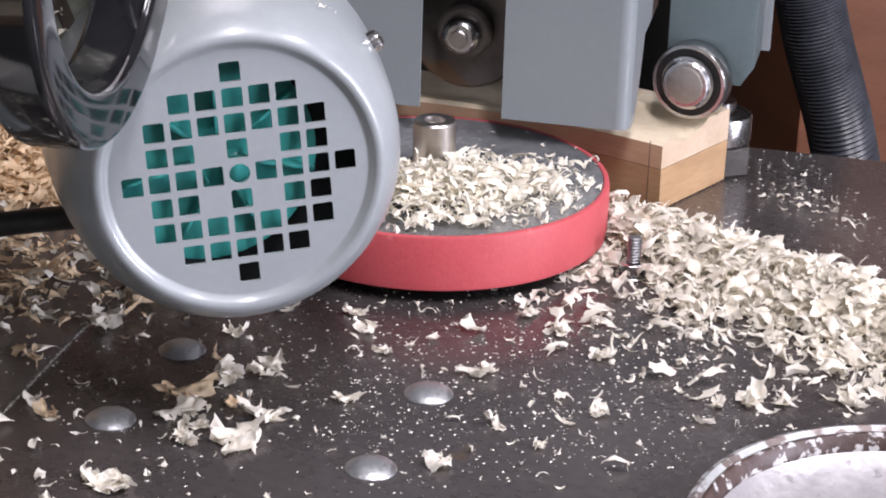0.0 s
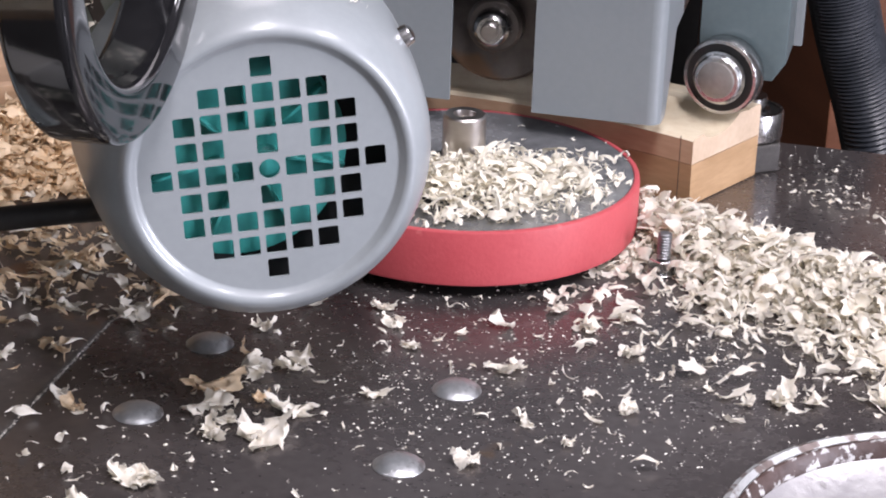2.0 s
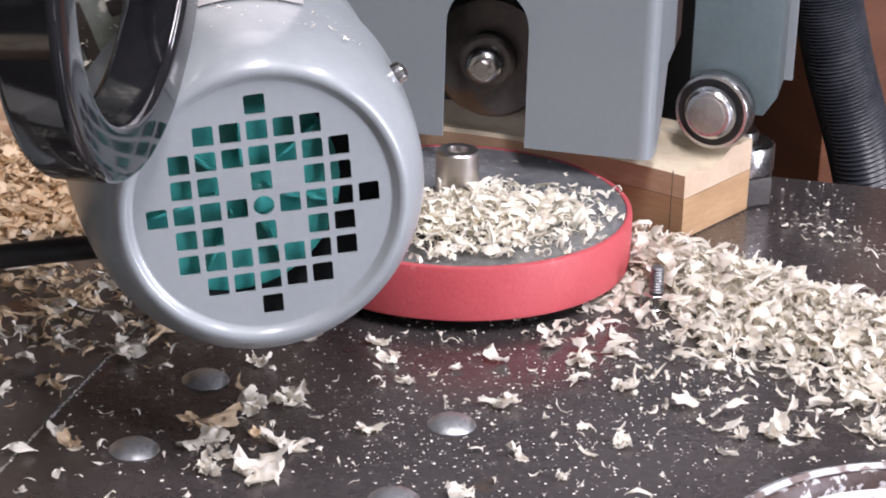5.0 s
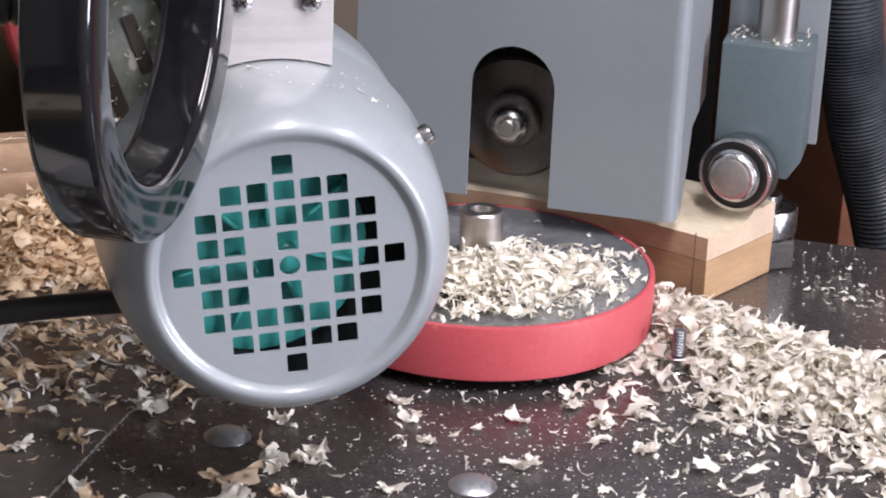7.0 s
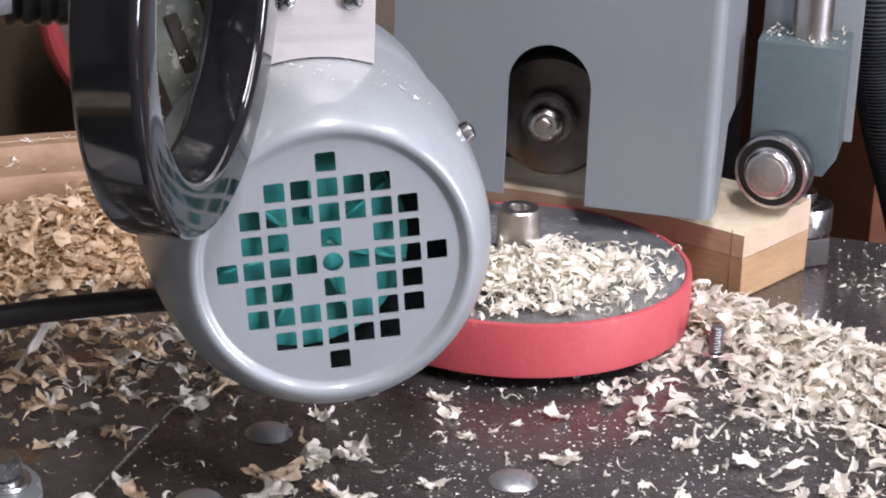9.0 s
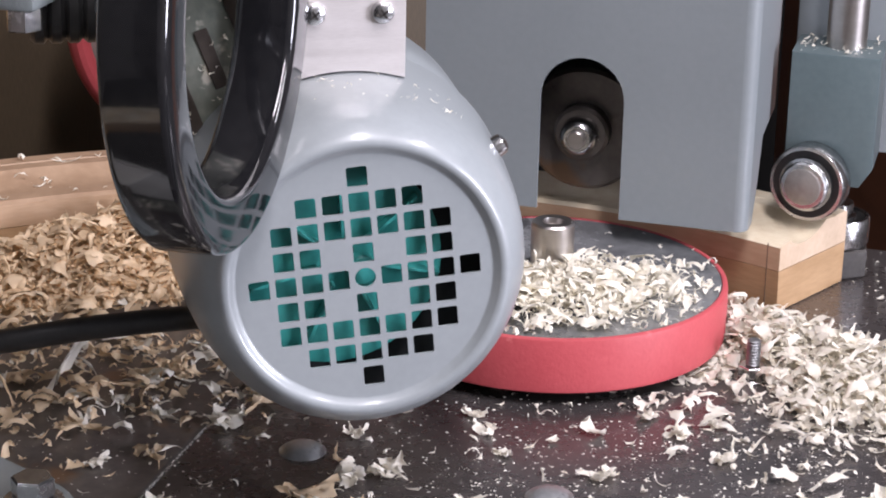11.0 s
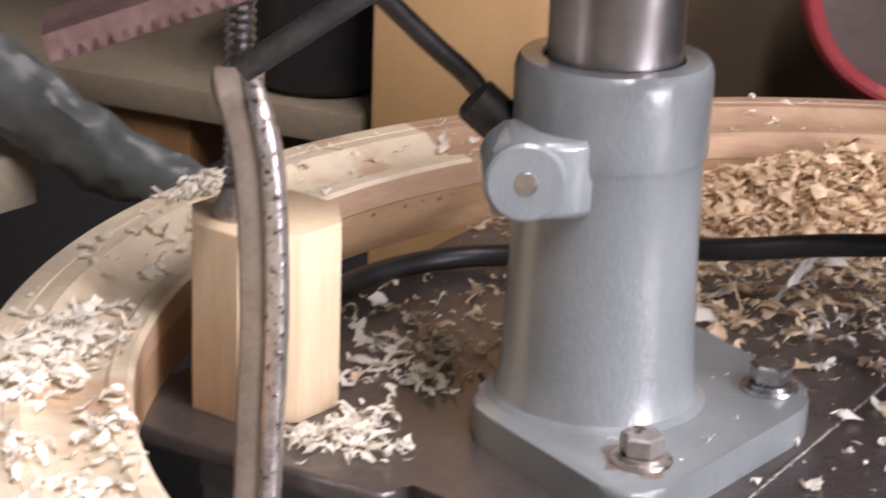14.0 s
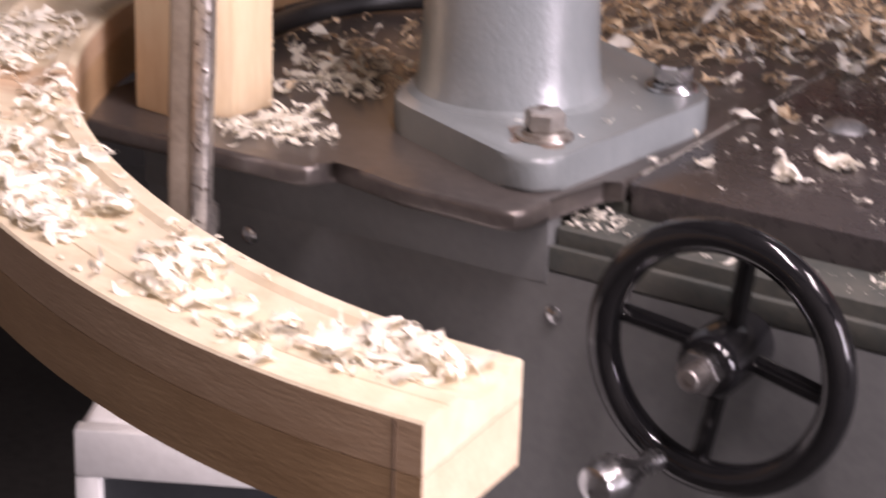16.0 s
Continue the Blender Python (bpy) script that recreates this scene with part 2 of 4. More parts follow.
def box(x0, x1, y0, y1, z0, z1, bevel=0.001, seg=2):
    bm = bmesh.new()
    bmesh.ops.create_cube(bm, size=1)
    for v in bm.verts:
        v.co = Vector(((x0 + x1) / 2 + v.co.x * (x1 - x0), (y0 + y1) / 2 + v.co.y * (y1 - y0), (z0 + z1) / 2 + v.co.z * (z1 - z0)))
    if bevel:
        bmesh.ops.bevel(bm, geom=bm.edges[:], offset=bevel, segments=seg, affect="EDGES", profile=0.5)
    return bm


def lathe(profile, n=48, cap=True):
    """Turns (radius, z) pairs about z."""
    bm = bmesh.new()
    rings = []
    for r, z in profile:
        if r < 1e-6:
            rings.append([bm.verts.new((0, 0, z))])
        else:
            rings.append([bm.verts.new((r * math.cos(2 * math.pi * i / n), r * math.sin(2 * math.pi * i / n), z)) for i in range(n)])
    for A, B in zip(rings, rings[1:]):
        for i in range(n):
            j = (i + 1) % n
            if len(A) == 1 and len(B) > 1:
                bm.faces.new((A[0], B[i], B[j]))
            elif len(B) == 1 and len(A) > 1:
                bm.faces.new((A[i], A[j], B[0]))
            elif len(A) > 1:
                bm.faces.new((A[i], A[j], B[j], B[i]))
    if cap:
        for R in (rings[0], rings[-1]):
            if len(R) > 1:
                bm.faces.new(R)
    return bm


def prism(outline, z0, z1, bevel=0.0, seg=2):
    bm = bmesh.new()
    low = [bm.verts.new((x, y, z0)) for x, y in outline]
    top = [bm.verts.new((x, y, z1)) for x, y in outline]
    bm.faces.new(low[::-1])
    bm.faces.new(top)
    k = len(outline)
    for i in range(k):
        bm.faces.new((low[i], low[(i + 1) % k], top[(i + 1) % k], top[i]))
    if bevel:
        es = [e for e in bm.edges if abs(e.verts[0].co.z - e.verts[1].co.z) < 1e-6]
        bmesh.ops.bevel(bm, geom=es, offset=bevel, segments=seg, affect="EDGES", profile=0.5)
    return bm


def rounded(x0, x1, y0, y1, r, k=6):
    pts = []
    for cx, cy, a in ((x1 - r, y1 - r, 0), (x0 + r, y1 - r, 90), (x0 + r, y0 + r, 180), (x1 - r, y0 + r, 270)):
        pts += [(cx + r * math.cos(radians(a + 90 * i / k)), cy + r * math.sin(radians(a + 90 * i / k))) for i in range(k + 1)]
    return pts


def sweep(points, section, closed=False, caps=True, up=(0, 0, 1)):
    """A tube along points; section: a radius, or a list of (side, up) offsets."""
    pts = [Vector(p) for p in points]
    if not isinstance(section, list):
        r = section
        section = [(r * math.cos(2 * math.pi * i / 14), r * math.sin(2 * math.pi * i / 14)) for i in range(14)]
    bm = bmesh.new()
    rings = []
    k = len(pts)
    for i, p in enumerate(pts):
        a = pts[(i - 1) % k] if closed or i else pts[0]
        b = pts[(i + 1) % k] if closed or i < k - 1 else pts[-1]
        d = (b - a).normalized()
        s = d.cross(Vector(up))
        s = s.normalized() if s.length > 1e-4 else Vector((1, 0, 0))
        w = s.cross(d)
        rings.append([bm.verts.new(p + s * q[0] + w * q[1]) for q in section])
    m = len(section)
    for i in range(k if closed else k - 1):
        A, B = rings[i], rings[(i + 1) % k]
        for j in range(m):
            bm.faces.new((A[j], A[(j + 1) % m], B[(j + 1) % m], B[j]))
    if caps and not closed:
        bm.faces.new(rings[0])
        bm.faces.new(rings[-1][::-1])
    return bm


def smooth_line(points, k=8):
    """Catmull-Rom through the points."""
    p = [Vector(q) for q in points]
    p = [p[0] * 2 - p[1]] + p + [p[-1] * 2 - p[-2]]
    out = []
    for i in range(1, len(p) - 2):
        for j in range(k):
            t = j / k
            a, b, c, d = p[i - 1:i + 3]
            out.append(0.5 * (2 * b + (c - a) * t + (2 * a - 5 * b + 4 * c - d) * t * t + (3 * b - a - 3 * c + d) * t ** 3))
    return out + [p[-2]]


def hexagon(r, z0, z1, bevel=0.0006):
    return prism([(r * math.cos(radians(60 * i)), r * math.sin(radians(60 * i))) for i in range(6)], z0, z1, bevel, 1)


RX = lambda d: Matrix.Rotation(radians(d), 4, "X")
RY = lambda d: Matrix.Rotation(radians(d), 4, "Y")
RZ = lambda d: Matrix.Rotation(radians(d), 4, "Z")
TR = lambda x, y, z: Matrix.Translation((x, y, z))
YAW = -26.57            # the machine's own axes: a along its front, d into its depth
MF = pose(0, 0, 0, 0, 0, YAW)


def mf(a, d, z=0):
    return MF @ Vector((a, d, z))


def at_mf(a, d, z=0, rz=0):
    return pose(*mf(a, d, z), 0, 0, YAW + rz)

# ---------- room ----------
def slab(name, x0, x1, y0, y1, z0, z1, m, bevel=0.0):
    return tagged(part(name, box(x0, x1, y0, y1, z0, z1, bevel), m), kind="structure")


slab("floor", -2.6, 2.6, -2.6, 2.6, -1.0, -0.9, M_FLOOR)
slab("ceiling", -2.6, 2.6, -2.6, 2.6, 1.7, 1.8, M_WALL)
# The back wall's shade is in its colour.
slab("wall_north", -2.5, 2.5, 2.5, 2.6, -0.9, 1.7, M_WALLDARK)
slab("wall_west", -2.6, -2.5, -2.6, 2.6, -0.9, 1.7, M_WALL)
slab("wall_south", -2.5, 2.5, -2.6, -2.5, -0.9, 1.7, M_WALL)
for _s in ((-2.6, -2.32, -0.9, 1.7), (-1.38, 2.6, -0.9, 1.7), (-2.32, -1.38, -0.9, -0.13), (-2.32, -1.38, 1.23, 1.7)):
    slab("wall_east", 2.5, 2.6, _s[0], _s[1], _s[2], _s[3], M_WALL)

# ---------- the machine's table: two plates over a dark cabinet ----------
_lp = [(-0.425, 0.35), (-0.425, -0.210), (-0.420, -0.2145), (-0.413, -0.2155), (-0.266, -0.2145), (-0.2590, -0.2118), (-0.2558, -0.2050), (-0.2568, -0.1975), (-0.2560, -0.1925), (-0.2515, -0.1930),
       (-0.236, -0.2010), (-0.205, -0.2058), (-0.151, -0.2078), (-0.1430, -0.2050), (-0.1392, -0.1985), (-0.1388, -0.1790), (-0.1330, -0.1375), (-0.1215, -0.1375), (-0.1215, 0.47), (-0.258, 0.47), (-0.258, 0.35)]
left = prism([tuple(mf(a, d).xy) for a, d in _lp], -0.0105, 0.0, 0.0028, 4)
tagged(part("table_plate", left, M_PLATE), "worn brown-stained steel plate under the post and block", "table plate", kind="structure")
right = prism([tuple(mf(a, d).xy) for a, d in rounded(-0.120, 0.43, -0.136, 0.50, 0.004)], -0.0162, 0.0, 0.0012)
tagged(part("table_plate", right, M_TABLE), "dark steel table plate strewn with shavings", "table plate", kind="structure")
ledge = prism([tuple(mf(a, d).xy) for a, d in rounded(-0.1385, 0.43, -0.1724, 0.45, 0.002)], -0.036, -0.0166, 0.001)
tagged(part("bed_ledge", ledge, M_BEDEDGE), "dark green cast bed under the table plates", "machine bed", kind="structure")

filler = prism([tuple(mf(a, d).xy) for a, d in rounded(-0.40, -0.178, -0.165, 0.33, 0.004)], -0.0245, -0.0106, 0.001)
tagged(part("bed_rail", filler, M_BEDEDGE), "dark green cast rail under the steel plates", "machine bed", kind="structure")
rail2 = prism([tuple(mf(a, d).xy) for a, d in rounded(-0.1775, -0.1205, -0.134, 0.33, 0.002)], -0.0243, -0.0108, 0.0006)
tagged(part("bed_rail", rail2, M_BEDEDGE), "dark green cast rail between the plates", "machine bed", kind="structure")

cabinet = thing("machine_cabinet", at_mf(0.0, 0.12, -0.9), "dark grey painted steel cabinet under the table", "machine cabinet")
part("body", box(-0.39, 0.42, -0.298, 0.33, 0.0, 0.8632, 0.003), M_PANEL, cabinet)
part("upper_panel", box(-0.3905, -0.1395, -0.2985, -0.2858, 0.8560, 0.8892, 0.0006), M_PANEL, cabinet)
part("front_rail", box(-0.1393, 0.42, -0.2978, -0.2925, 0.8634, 0.8756, 0.0008), M_BEDEDGE, cabinet, "dark green cast rail")
for _a, _z in ((-0.115, 0.861), (-0.30, 0.861)):
    part("rivet", xf(lathe([(0, 0.003), (0.003, 0.0026), (0.0048, 0.001), (0.005, 0)], 16), TR(_a - 0.02, -0.298, _z - 0.02) @ RX(90)), M_BOLT, cabinet, "bright round rivet")

# ---------- ring-shaped moulding: arc about one centre, a pale layer over a tan one ----------
RC, A0, A1 = Vector((-0.045, 0.0, 0.0)), 38.4, 248.4
R_IN, R_OUT, Z_TOP, Z_MID = 0.4195, 0.494, 0.0466, 0.0262


def ring_shift(deg):
    """The moulding is not quite round: it flattens on one side."""
    return -0.014 * math.exp(-((deg - 192) / 42) ** 2) - 0.0105 * math.exp(-((deg - 219) / 22) ** 2) + 0.0085 * math.exp(-((deg - 36) / 30) ** 2)


def arc_piece(section, a0, a1, n=120):
    bm = bmesh.new()
    rings = []
    for i in range(n + 1):
        a = radians(a0 + (a1 - a0) * i / n)
        s = ring_shift(math.degrees(a))
        rings.append([bm.verts.new(((r + s) * math.cos(a), (r + s) * math.sin(a), z)) for r, z in section])
    k = len(section)
    for A, B in zip(rings, rings[1:]):
        for j in range(k):
            bm.faces.new((A[j], A[(j + 1) % k], B[(j + 1) % k], B[j]))
    bm.faces.new(rings[0][::-1])
    bm.faces.new(rings[-1])
    return bm


moulding = thing("curved_moulding", TR(*RC), "curved moulding of pale and tan poplar lying on the table", "wood moulding")
_top = [(R_IN, Z_MID + 0.0004), (R_IN, 0.0410), (R_IN + 0.003, 0.0428), (R_IN + 0.011, 0.0432), (R_IN + 0.0135, 0.0408), (R_IN + 0.019, 0.0391), (R_IN + 0.027, 0.0385), (R_IN + 0.035, 0.0395),
        (R_IN + 0.043, 0.0425), (R_IN + 0.0475, 0.0450), (R_IN + 0.050, 0.0466), (R_IN + 0.057, 0.0466), (R_IN + 0.0575, 0.0460), (R_IN + 0.0615, 0.0460), (R_IN + 0.062, 0.0466), (R_OUT - 0.001, 0.0466), (R_OUT, 0.0455), (R_OUT, Z_MID + 0.0004)]
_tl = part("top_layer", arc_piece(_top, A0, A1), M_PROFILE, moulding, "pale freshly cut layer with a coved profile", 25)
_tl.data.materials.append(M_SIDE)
_tl.data.materials.append(M_PROFILE_SHADE)
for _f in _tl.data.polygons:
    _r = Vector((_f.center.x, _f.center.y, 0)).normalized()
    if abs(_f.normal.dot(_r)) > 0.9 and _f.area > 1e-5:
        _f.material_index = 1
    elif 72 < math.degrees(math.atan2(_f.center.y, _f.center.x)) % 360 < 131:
        # Stretch behind the motor: its shade is put into the colour.
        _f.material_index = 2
_tl.data.materials.append(M_FAREND)
_tl.data.polygons[-2].material_index = 3
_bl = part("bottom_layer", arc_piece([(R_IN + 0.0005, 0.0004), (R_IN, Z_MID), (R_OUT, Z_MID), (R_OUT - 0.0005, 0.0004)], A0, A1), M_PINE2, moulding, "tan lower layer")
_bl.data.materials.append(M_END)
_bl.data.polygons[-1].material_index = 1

for _a in (A0 + 1.15, A1 - 1.3):
    _s = ring_shift(_a)
    _l = xf(box(R_IN + _s - 0.0003, R_IN + _s + 0.0003, -0.00022, 0.00022, 0.001, 0.0425, 0), RZ(_a))
    part("pencil_line", _l, M_PENCIL, moulding, "thin dark pencil line")
    _l = xf(box(R_OUT + _s - 0.0003, R_OUT + _s + 0.0003, -0.0004, 0.0004, 0.001, 0.045, 0), RZ(_a))
    part("pencil_line", _l, M_PENCIL, moulding, "thin dark pencil line")

for _a, _h, _w in ((142.1, 0.0225, 0.0022), (138.4, 0.0222, 0.0018), (136.4, 0.0228, 0.0013), (134.6, 0.0215, 0.0020), (133.2, 0.0222, 0.0012), (145.8, 0.0205, 0.0014)):
    _k = xf(lathe([(0, 0.0004), (0.6, 0.0003), (1.0, 0)], 10), RZ(_a) @ TR(R_IN + ring_shift(_a) + 0.0002, 0, _h) @ RY(-90) @ Matrix.Diagonal((0.7 * _w, _w, 1, 1)))
    part("knot", _k, M_DARKWOOD, moulding, "small dark knot")

# ---------- feed motor ----------
motor = thing("feed_motor", pose(0, 0, 0.1377, 0, -5.2, 0), "grey enamelled electric motor with a square-holed end cap", "electric motor")
HOLES = {-4: (0,), -3: range(-2, 3), -2: range(-3, 4), -1: (-3, -2, 0, 2, 3), 0: (-4, -3, -2, -1, 1, 2, 3, 4), 1: (-3, -2, 0, 2, 3), 2: range(-3, 4), 3: range(-2, 3), 4: (0,)}
PITCH, HALF, R_FACE = 0.01185, 0.0046, 0.0578


def cap_face():
    bm = bmesh.new()
    loops = [[(R_FACE * math.cos(2 * math.pi * i / 72), R_FACE * math.sin(2 * math.pi * i / 72)) for i in range(72)]]
    for r, cols in HOLES.items():
        for c in cols:
            x, z = c * PITCH, -r * PITCH
            loops.append([(x + px, z + pz) for px, pz in rounded(-HALF, HALF, -HALF, HALF, 0.0009, 2)])
    loops.append([(0.0047 * math.cos(2 * math.pi * i / 24), 0.0047 * math.sin(2 * math.pi * i / 24)) for i in range(24)])
    edges = []
    for lp in loops:
        vs = [bm.verts.new((x, 0, z)) for x, z in lp]
        edges += [bm.edges.new((vs[i], vs[(i + 1) % len(vs)])) for i in range(len(vs))]
    bmesh.ops.triangle_fill(bm, edges=edges, use_beauty=True)
    ext = bmesh.ops.extrude_face_region(bm, geom=bm.faces[:])
    for v in (g for g in ext["geom"] if isinstance(g, bmesh.types.BMVert)):
        v.co.y += 0.0016
    return bm


part("vent_plate", cap_face(), M_GREY, motor, "flat end plate pierced with square holes", 30)
_cap = [(R_FACE - 0.0002, 0.0), (0.0588, -0.0002), (0.0604, -0.0022), (0.0622, -0.0032), (0.0644, -0.0028), (0.0668, -0.0004), (0.0706, 0.0045), (0.0738, 0.0105), (0.0763, 0.018), (0.0780, 0.027), (0.0794, 0.038), (0.0812, 0.058), (0.0826, 0.084), (0.0812, 0.085), (0.0796, 0.083), (0.0770, 0.03), (0.070, 0.008), (0.062, 0.0016), (R_FACE - 0.0002, 0.0016)]
part("end_cap", xf(lathe(_cap + [_cap[0]], 96, False), RX(-90)), M_GREY, motor, "rounded grey end cap", 50)
# Body in near-black, so the vent holes look unlit inside.
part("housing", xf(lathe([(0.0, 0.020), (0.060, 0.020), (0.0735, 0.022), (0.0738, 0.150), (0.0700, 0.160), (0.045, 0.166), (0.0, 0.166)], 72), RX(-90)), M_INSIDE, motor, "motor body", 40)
part("rear_shell", xf(lathe([(0.0780, 0.075), (0.0808, 0.080), (0.0812, 0.156), (0.0765, 0.166), (0.0760, 0.164), (0.0790, 0.154), (0.0780, 0.075)], 72, False), RX(-90)), M_GREY, motor)
fan = lathe([(0, 0.0145), (0.012, 0.0145), (0.050, 0.0135), (0.050, 0.0165), (0, 0.0165)], 48)
part("cooling_fan", xf(fan, RX(-90) @ TR(-0.013, -0.006, 0)), M_TEAL, motor, "teal plastic cooling fan behind the holes")
for _k in range(7):
    part("fan_blade", xf(box(0.012, 0.044, -0.0008, 0.0008, 0.0075, 0.0136, 0.0003, 1), RX(-90) @ TR(-0.008, -0.006, 0) @ RZ(_k * 360 / 7 + 15)), M_TEAL, motor, "teal fan blade")
part("fan_hub", xf(lathe([(0, 0.008), (0.006, 0.008), (0.007, 0.009), (0.007, 0.0145), (0, 0.0145)], 24), RX(-90) @ TR(0, 0, 0)), M_TEAL, motor)
_sb = xf(lathe([(0, 0.0095), (0.0026, 0.0092), (0.0046, 0.0078), (0.0050, 0.0060), (0.0050, 0.0028), (0.0066, 0.0024), (0.0066, 0.0), (0, 0)], 24), TR(0.0686, 0.050, 0.0342) @ RY(63.5))
part("side_bolt", _sb, M_BOLT, motor, "bright domed bolt")
gear = part("gear_housing", box(-0.086, -0.035, 0.075, 0.150, 0.020, 0.200, 0.004, 3), mat("dusty_grey_green_casting", (0.15, 0.17, 0.145), (0.26, 0.27, 0.225), 0.5, 0.1, 30, 200, 0.5, 150, spot=(0.62, 0.58, 0.49), spot_scale=55, spot_amount=0.45), motor, "dusty grey-green gear housing")
for _x, _z in ((-0.0655, 0.0665), (-0.0525, 0.0870), (-0.079, 0.047), (-0.0395, 0.1075)):
    part("slot", xf(box(-0.0033, 0.0033, 0.0738, 0.0750, -0.0145, 0.0145, 0.0005, 1), TR(_x, 0, _z) @ RY(-15)), M_SLOT, gear, "dark rust-brown slanted slot")
part("cover_screw", xf(lathe([(0, 0.003), (0.003, 0.0026), (0.0045, 0.001), (0.0045, 0)], 20), TR(-0.0615, 0.075, 0.0445) @ RX(90)), M_BOLT, gear, "bright screw head")
# stainless bracket on its crown
bracket = thing("motor_bracket", TR(0.0, 0.05, 0.2185), "brushed stainless bracket plate screwed above the motor", "bracket")
_bx = [-0.0285 + 0.0537 * i / 14 for i in range(15)]
_po = [(x, math.sqrt(0.0812 ** 2 - x * x) - 0.0806) for x in _bx] + [(0.0252, 0.13), (-0.0285, 0.13)]
part("plate", xf(prism(_po, -0.0015, 0.0015, 0.0005, 1), RX(90)), M_ALU, bracket)
part("back_arm", box(-0.024, 0.022, 0.0016, 0.03, 0.001, 0.13, 0.002), M_COVER, bracket)
for _x in (-0.0165, 0.0145):
    s = part("screw", xf(lathe([(0, 0.0042), (0.0025, 0.004), (0.0046, 0.0028), (0.0054, 0.0008), (0.0054, 0)], 24), TR(_x, -0.0015, 0.0275) @ RX(90)), M_BOLT, bracket, "pan-head cross screw")
    for _r in (35, 125):
        part("slot", xf(box(-0.0024, 0.0024, -0.0005, 0.0005, 0.0040, 0.0044, 0), TR(_x, -0.0015, 0.0275) @ RX(90) @ RZ(_r)), M_DARK, s)

# ---------- feed wheel ----------
wheel = thing("friction_roller", TR(0.1475, 0.2489, -0.0008), "flat metal feed wheel with a thick red rubber tyre", "roller")
part("tyre", lathe([(0.0945, 0.0085), (0.0990, 0.0085), (0.1003, 0.0095), (0.1007, 0.0120), (0.1009, 0.024), (0.1007, 0.0370), (0.1003, 0.0394), (0.0994, 0.0400), (0.0976, 0.0400), (0.0972, 0.0396), (0.0945, 0.0085)], 128, False), M_RED, wheel, "red rubber tyre")
part("disc", lathe([(0.0, 0.010), (0.0944, 0.010), (0.0970, 0.0396), (0.0960, 0.0394), (0.030, 0.0380), (0, 0.0380)], 96), M_DISC, wheel, "scuffed metal disc")
part("collar", lathe([(0.0, 0.038), (0.0190, 0.038), (0.0190, 0.0435), (0.0182, 0.0442), (0, 0.0442)], 40), M_DARK, wheel)
part("shaft", lathe([(0, 0.044), (0.0124, 0.044), (0.0124, 0.0705), (0.0114, 0.0716), (0.0064, 0.0716), (0.0060, 0.0680), (0, 0.0680)], 40), M_STEEL, wheel, "turned steel shaft end")
part("hub", lathe([(0, 0.0008), (0.030, 0.0008), (0.030, 0.010), (0, 0.010)], 40), M_DARK, wheel)

# ---------- cutter head cover ----------
cover = thing("cutter_cover", at_mf(0.0235, 0.352, 0.0), "grey sheet steel cutter cover with an arched slot", "cutter cover")
L, R, T, B, TH = -0.098, 0.0985, 0.34, 0.0535, 0.002


def cover_front():
    pts = [(L, B + 0.002), (-0.0275, B + 0.002)]
    pts += [(-0.0275, 0.125)] + [(-0.0025 - 0.025 * math.cos(radians(a)), 0.125 + 0.025 * math.sin(radians(a))) for a in range(10, 180, 10)] + [(0.0225, 0.125)]
    pts += [(0.0225, B), (R - 0.008, B), (R - 0.008, T), (L, T)]
    bm = bmesh.new()
    vs = [bm.verts.new((x, 0, z)) for x, z in pts]
    f = bm.faces.new(vs)
    ext = bmesh.ops.extrude_face_region(bm, geom=[f])
    for v in (g for g in ext["geom"] if isinstance(g, bmesh.types.BMVert)):
        v.co.y += TH
    bmesh.ops.triangulate(bm, faces=[q for q in bm.faces if len(q.verts) > 4])
    return bm


part("front_sheet", cover_front(), M_COVER, cover, smooth=25)
_cs = [(R - 0.008 + 0.008 * math.sin(radians(a)), 0.008 - 0.008 * math.cos(radians(a))) for a in range(0, 91, 10)] + [(R - 0.008 + 0.006 * math.sin(radians(a)), 0.008 - 0.006 * math.cos(radians(a))) for a in range(90, -1, -10)]
part("folded_edge", prism(_cs, B, T), M_COVER, cover)
_sd = prism([(-0.008, B), (-0.020, B), (-0.036, 0.076), (-0.046, 0.100), (-0.096, 0.104), (-0.096, T), (-0.008, T)], R - TH, R)
part("side_wall", xf(_sd, Matrix(((0, 0, 1, 0), (-1, 0, 0, 0), (0, 1, 0, 0), (0, 0, 0, 1)))), M_COVER, cover)
part("side_sheet", box(L, L + TH, TH, 0.11, B, T, 0), M_COVER, cover)
part("top_sheet", box(L, R, 0.0, 0.11, T, T + TH, 0), M_COVER, cover)
# Dark box behind the slot; its colour stands in for shade.
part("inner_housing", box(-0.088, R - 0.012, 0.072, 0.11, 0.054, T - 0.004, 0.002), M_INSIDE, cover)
cutter = thing("moulding_cutter", at_mf(0.0145, 0.384, 0.094), "steel cutter head with a bright hex nut in the slot", "cutter")
part("cutter_disc", xf(lathe([(0, 0.010), (0.036, 0.010), (0.038, 0.012), (0.038, 0.036), (0.036, 0.038), (0, 0.038)], 48), RX(-90)), M_PLATE, cutter)
part("washer", xf(lathe([(0, -0.001), (0.0150, -0.001), (0.0170, 0.001), (0.0170, 0.010), (0, 0.010)], 40), RX(-90)), M_PLATE, cutter, "dull steel washer")
part("nut", xf(lathe([(0, -0.012), (0.0080, -0.012), (0.0100, -0.0105), (0.0112, -0.008), (0.0118, -0.001), (0, -0.001)], 40), RX(-90)), M_BOLT, cutter, "bright round nut")
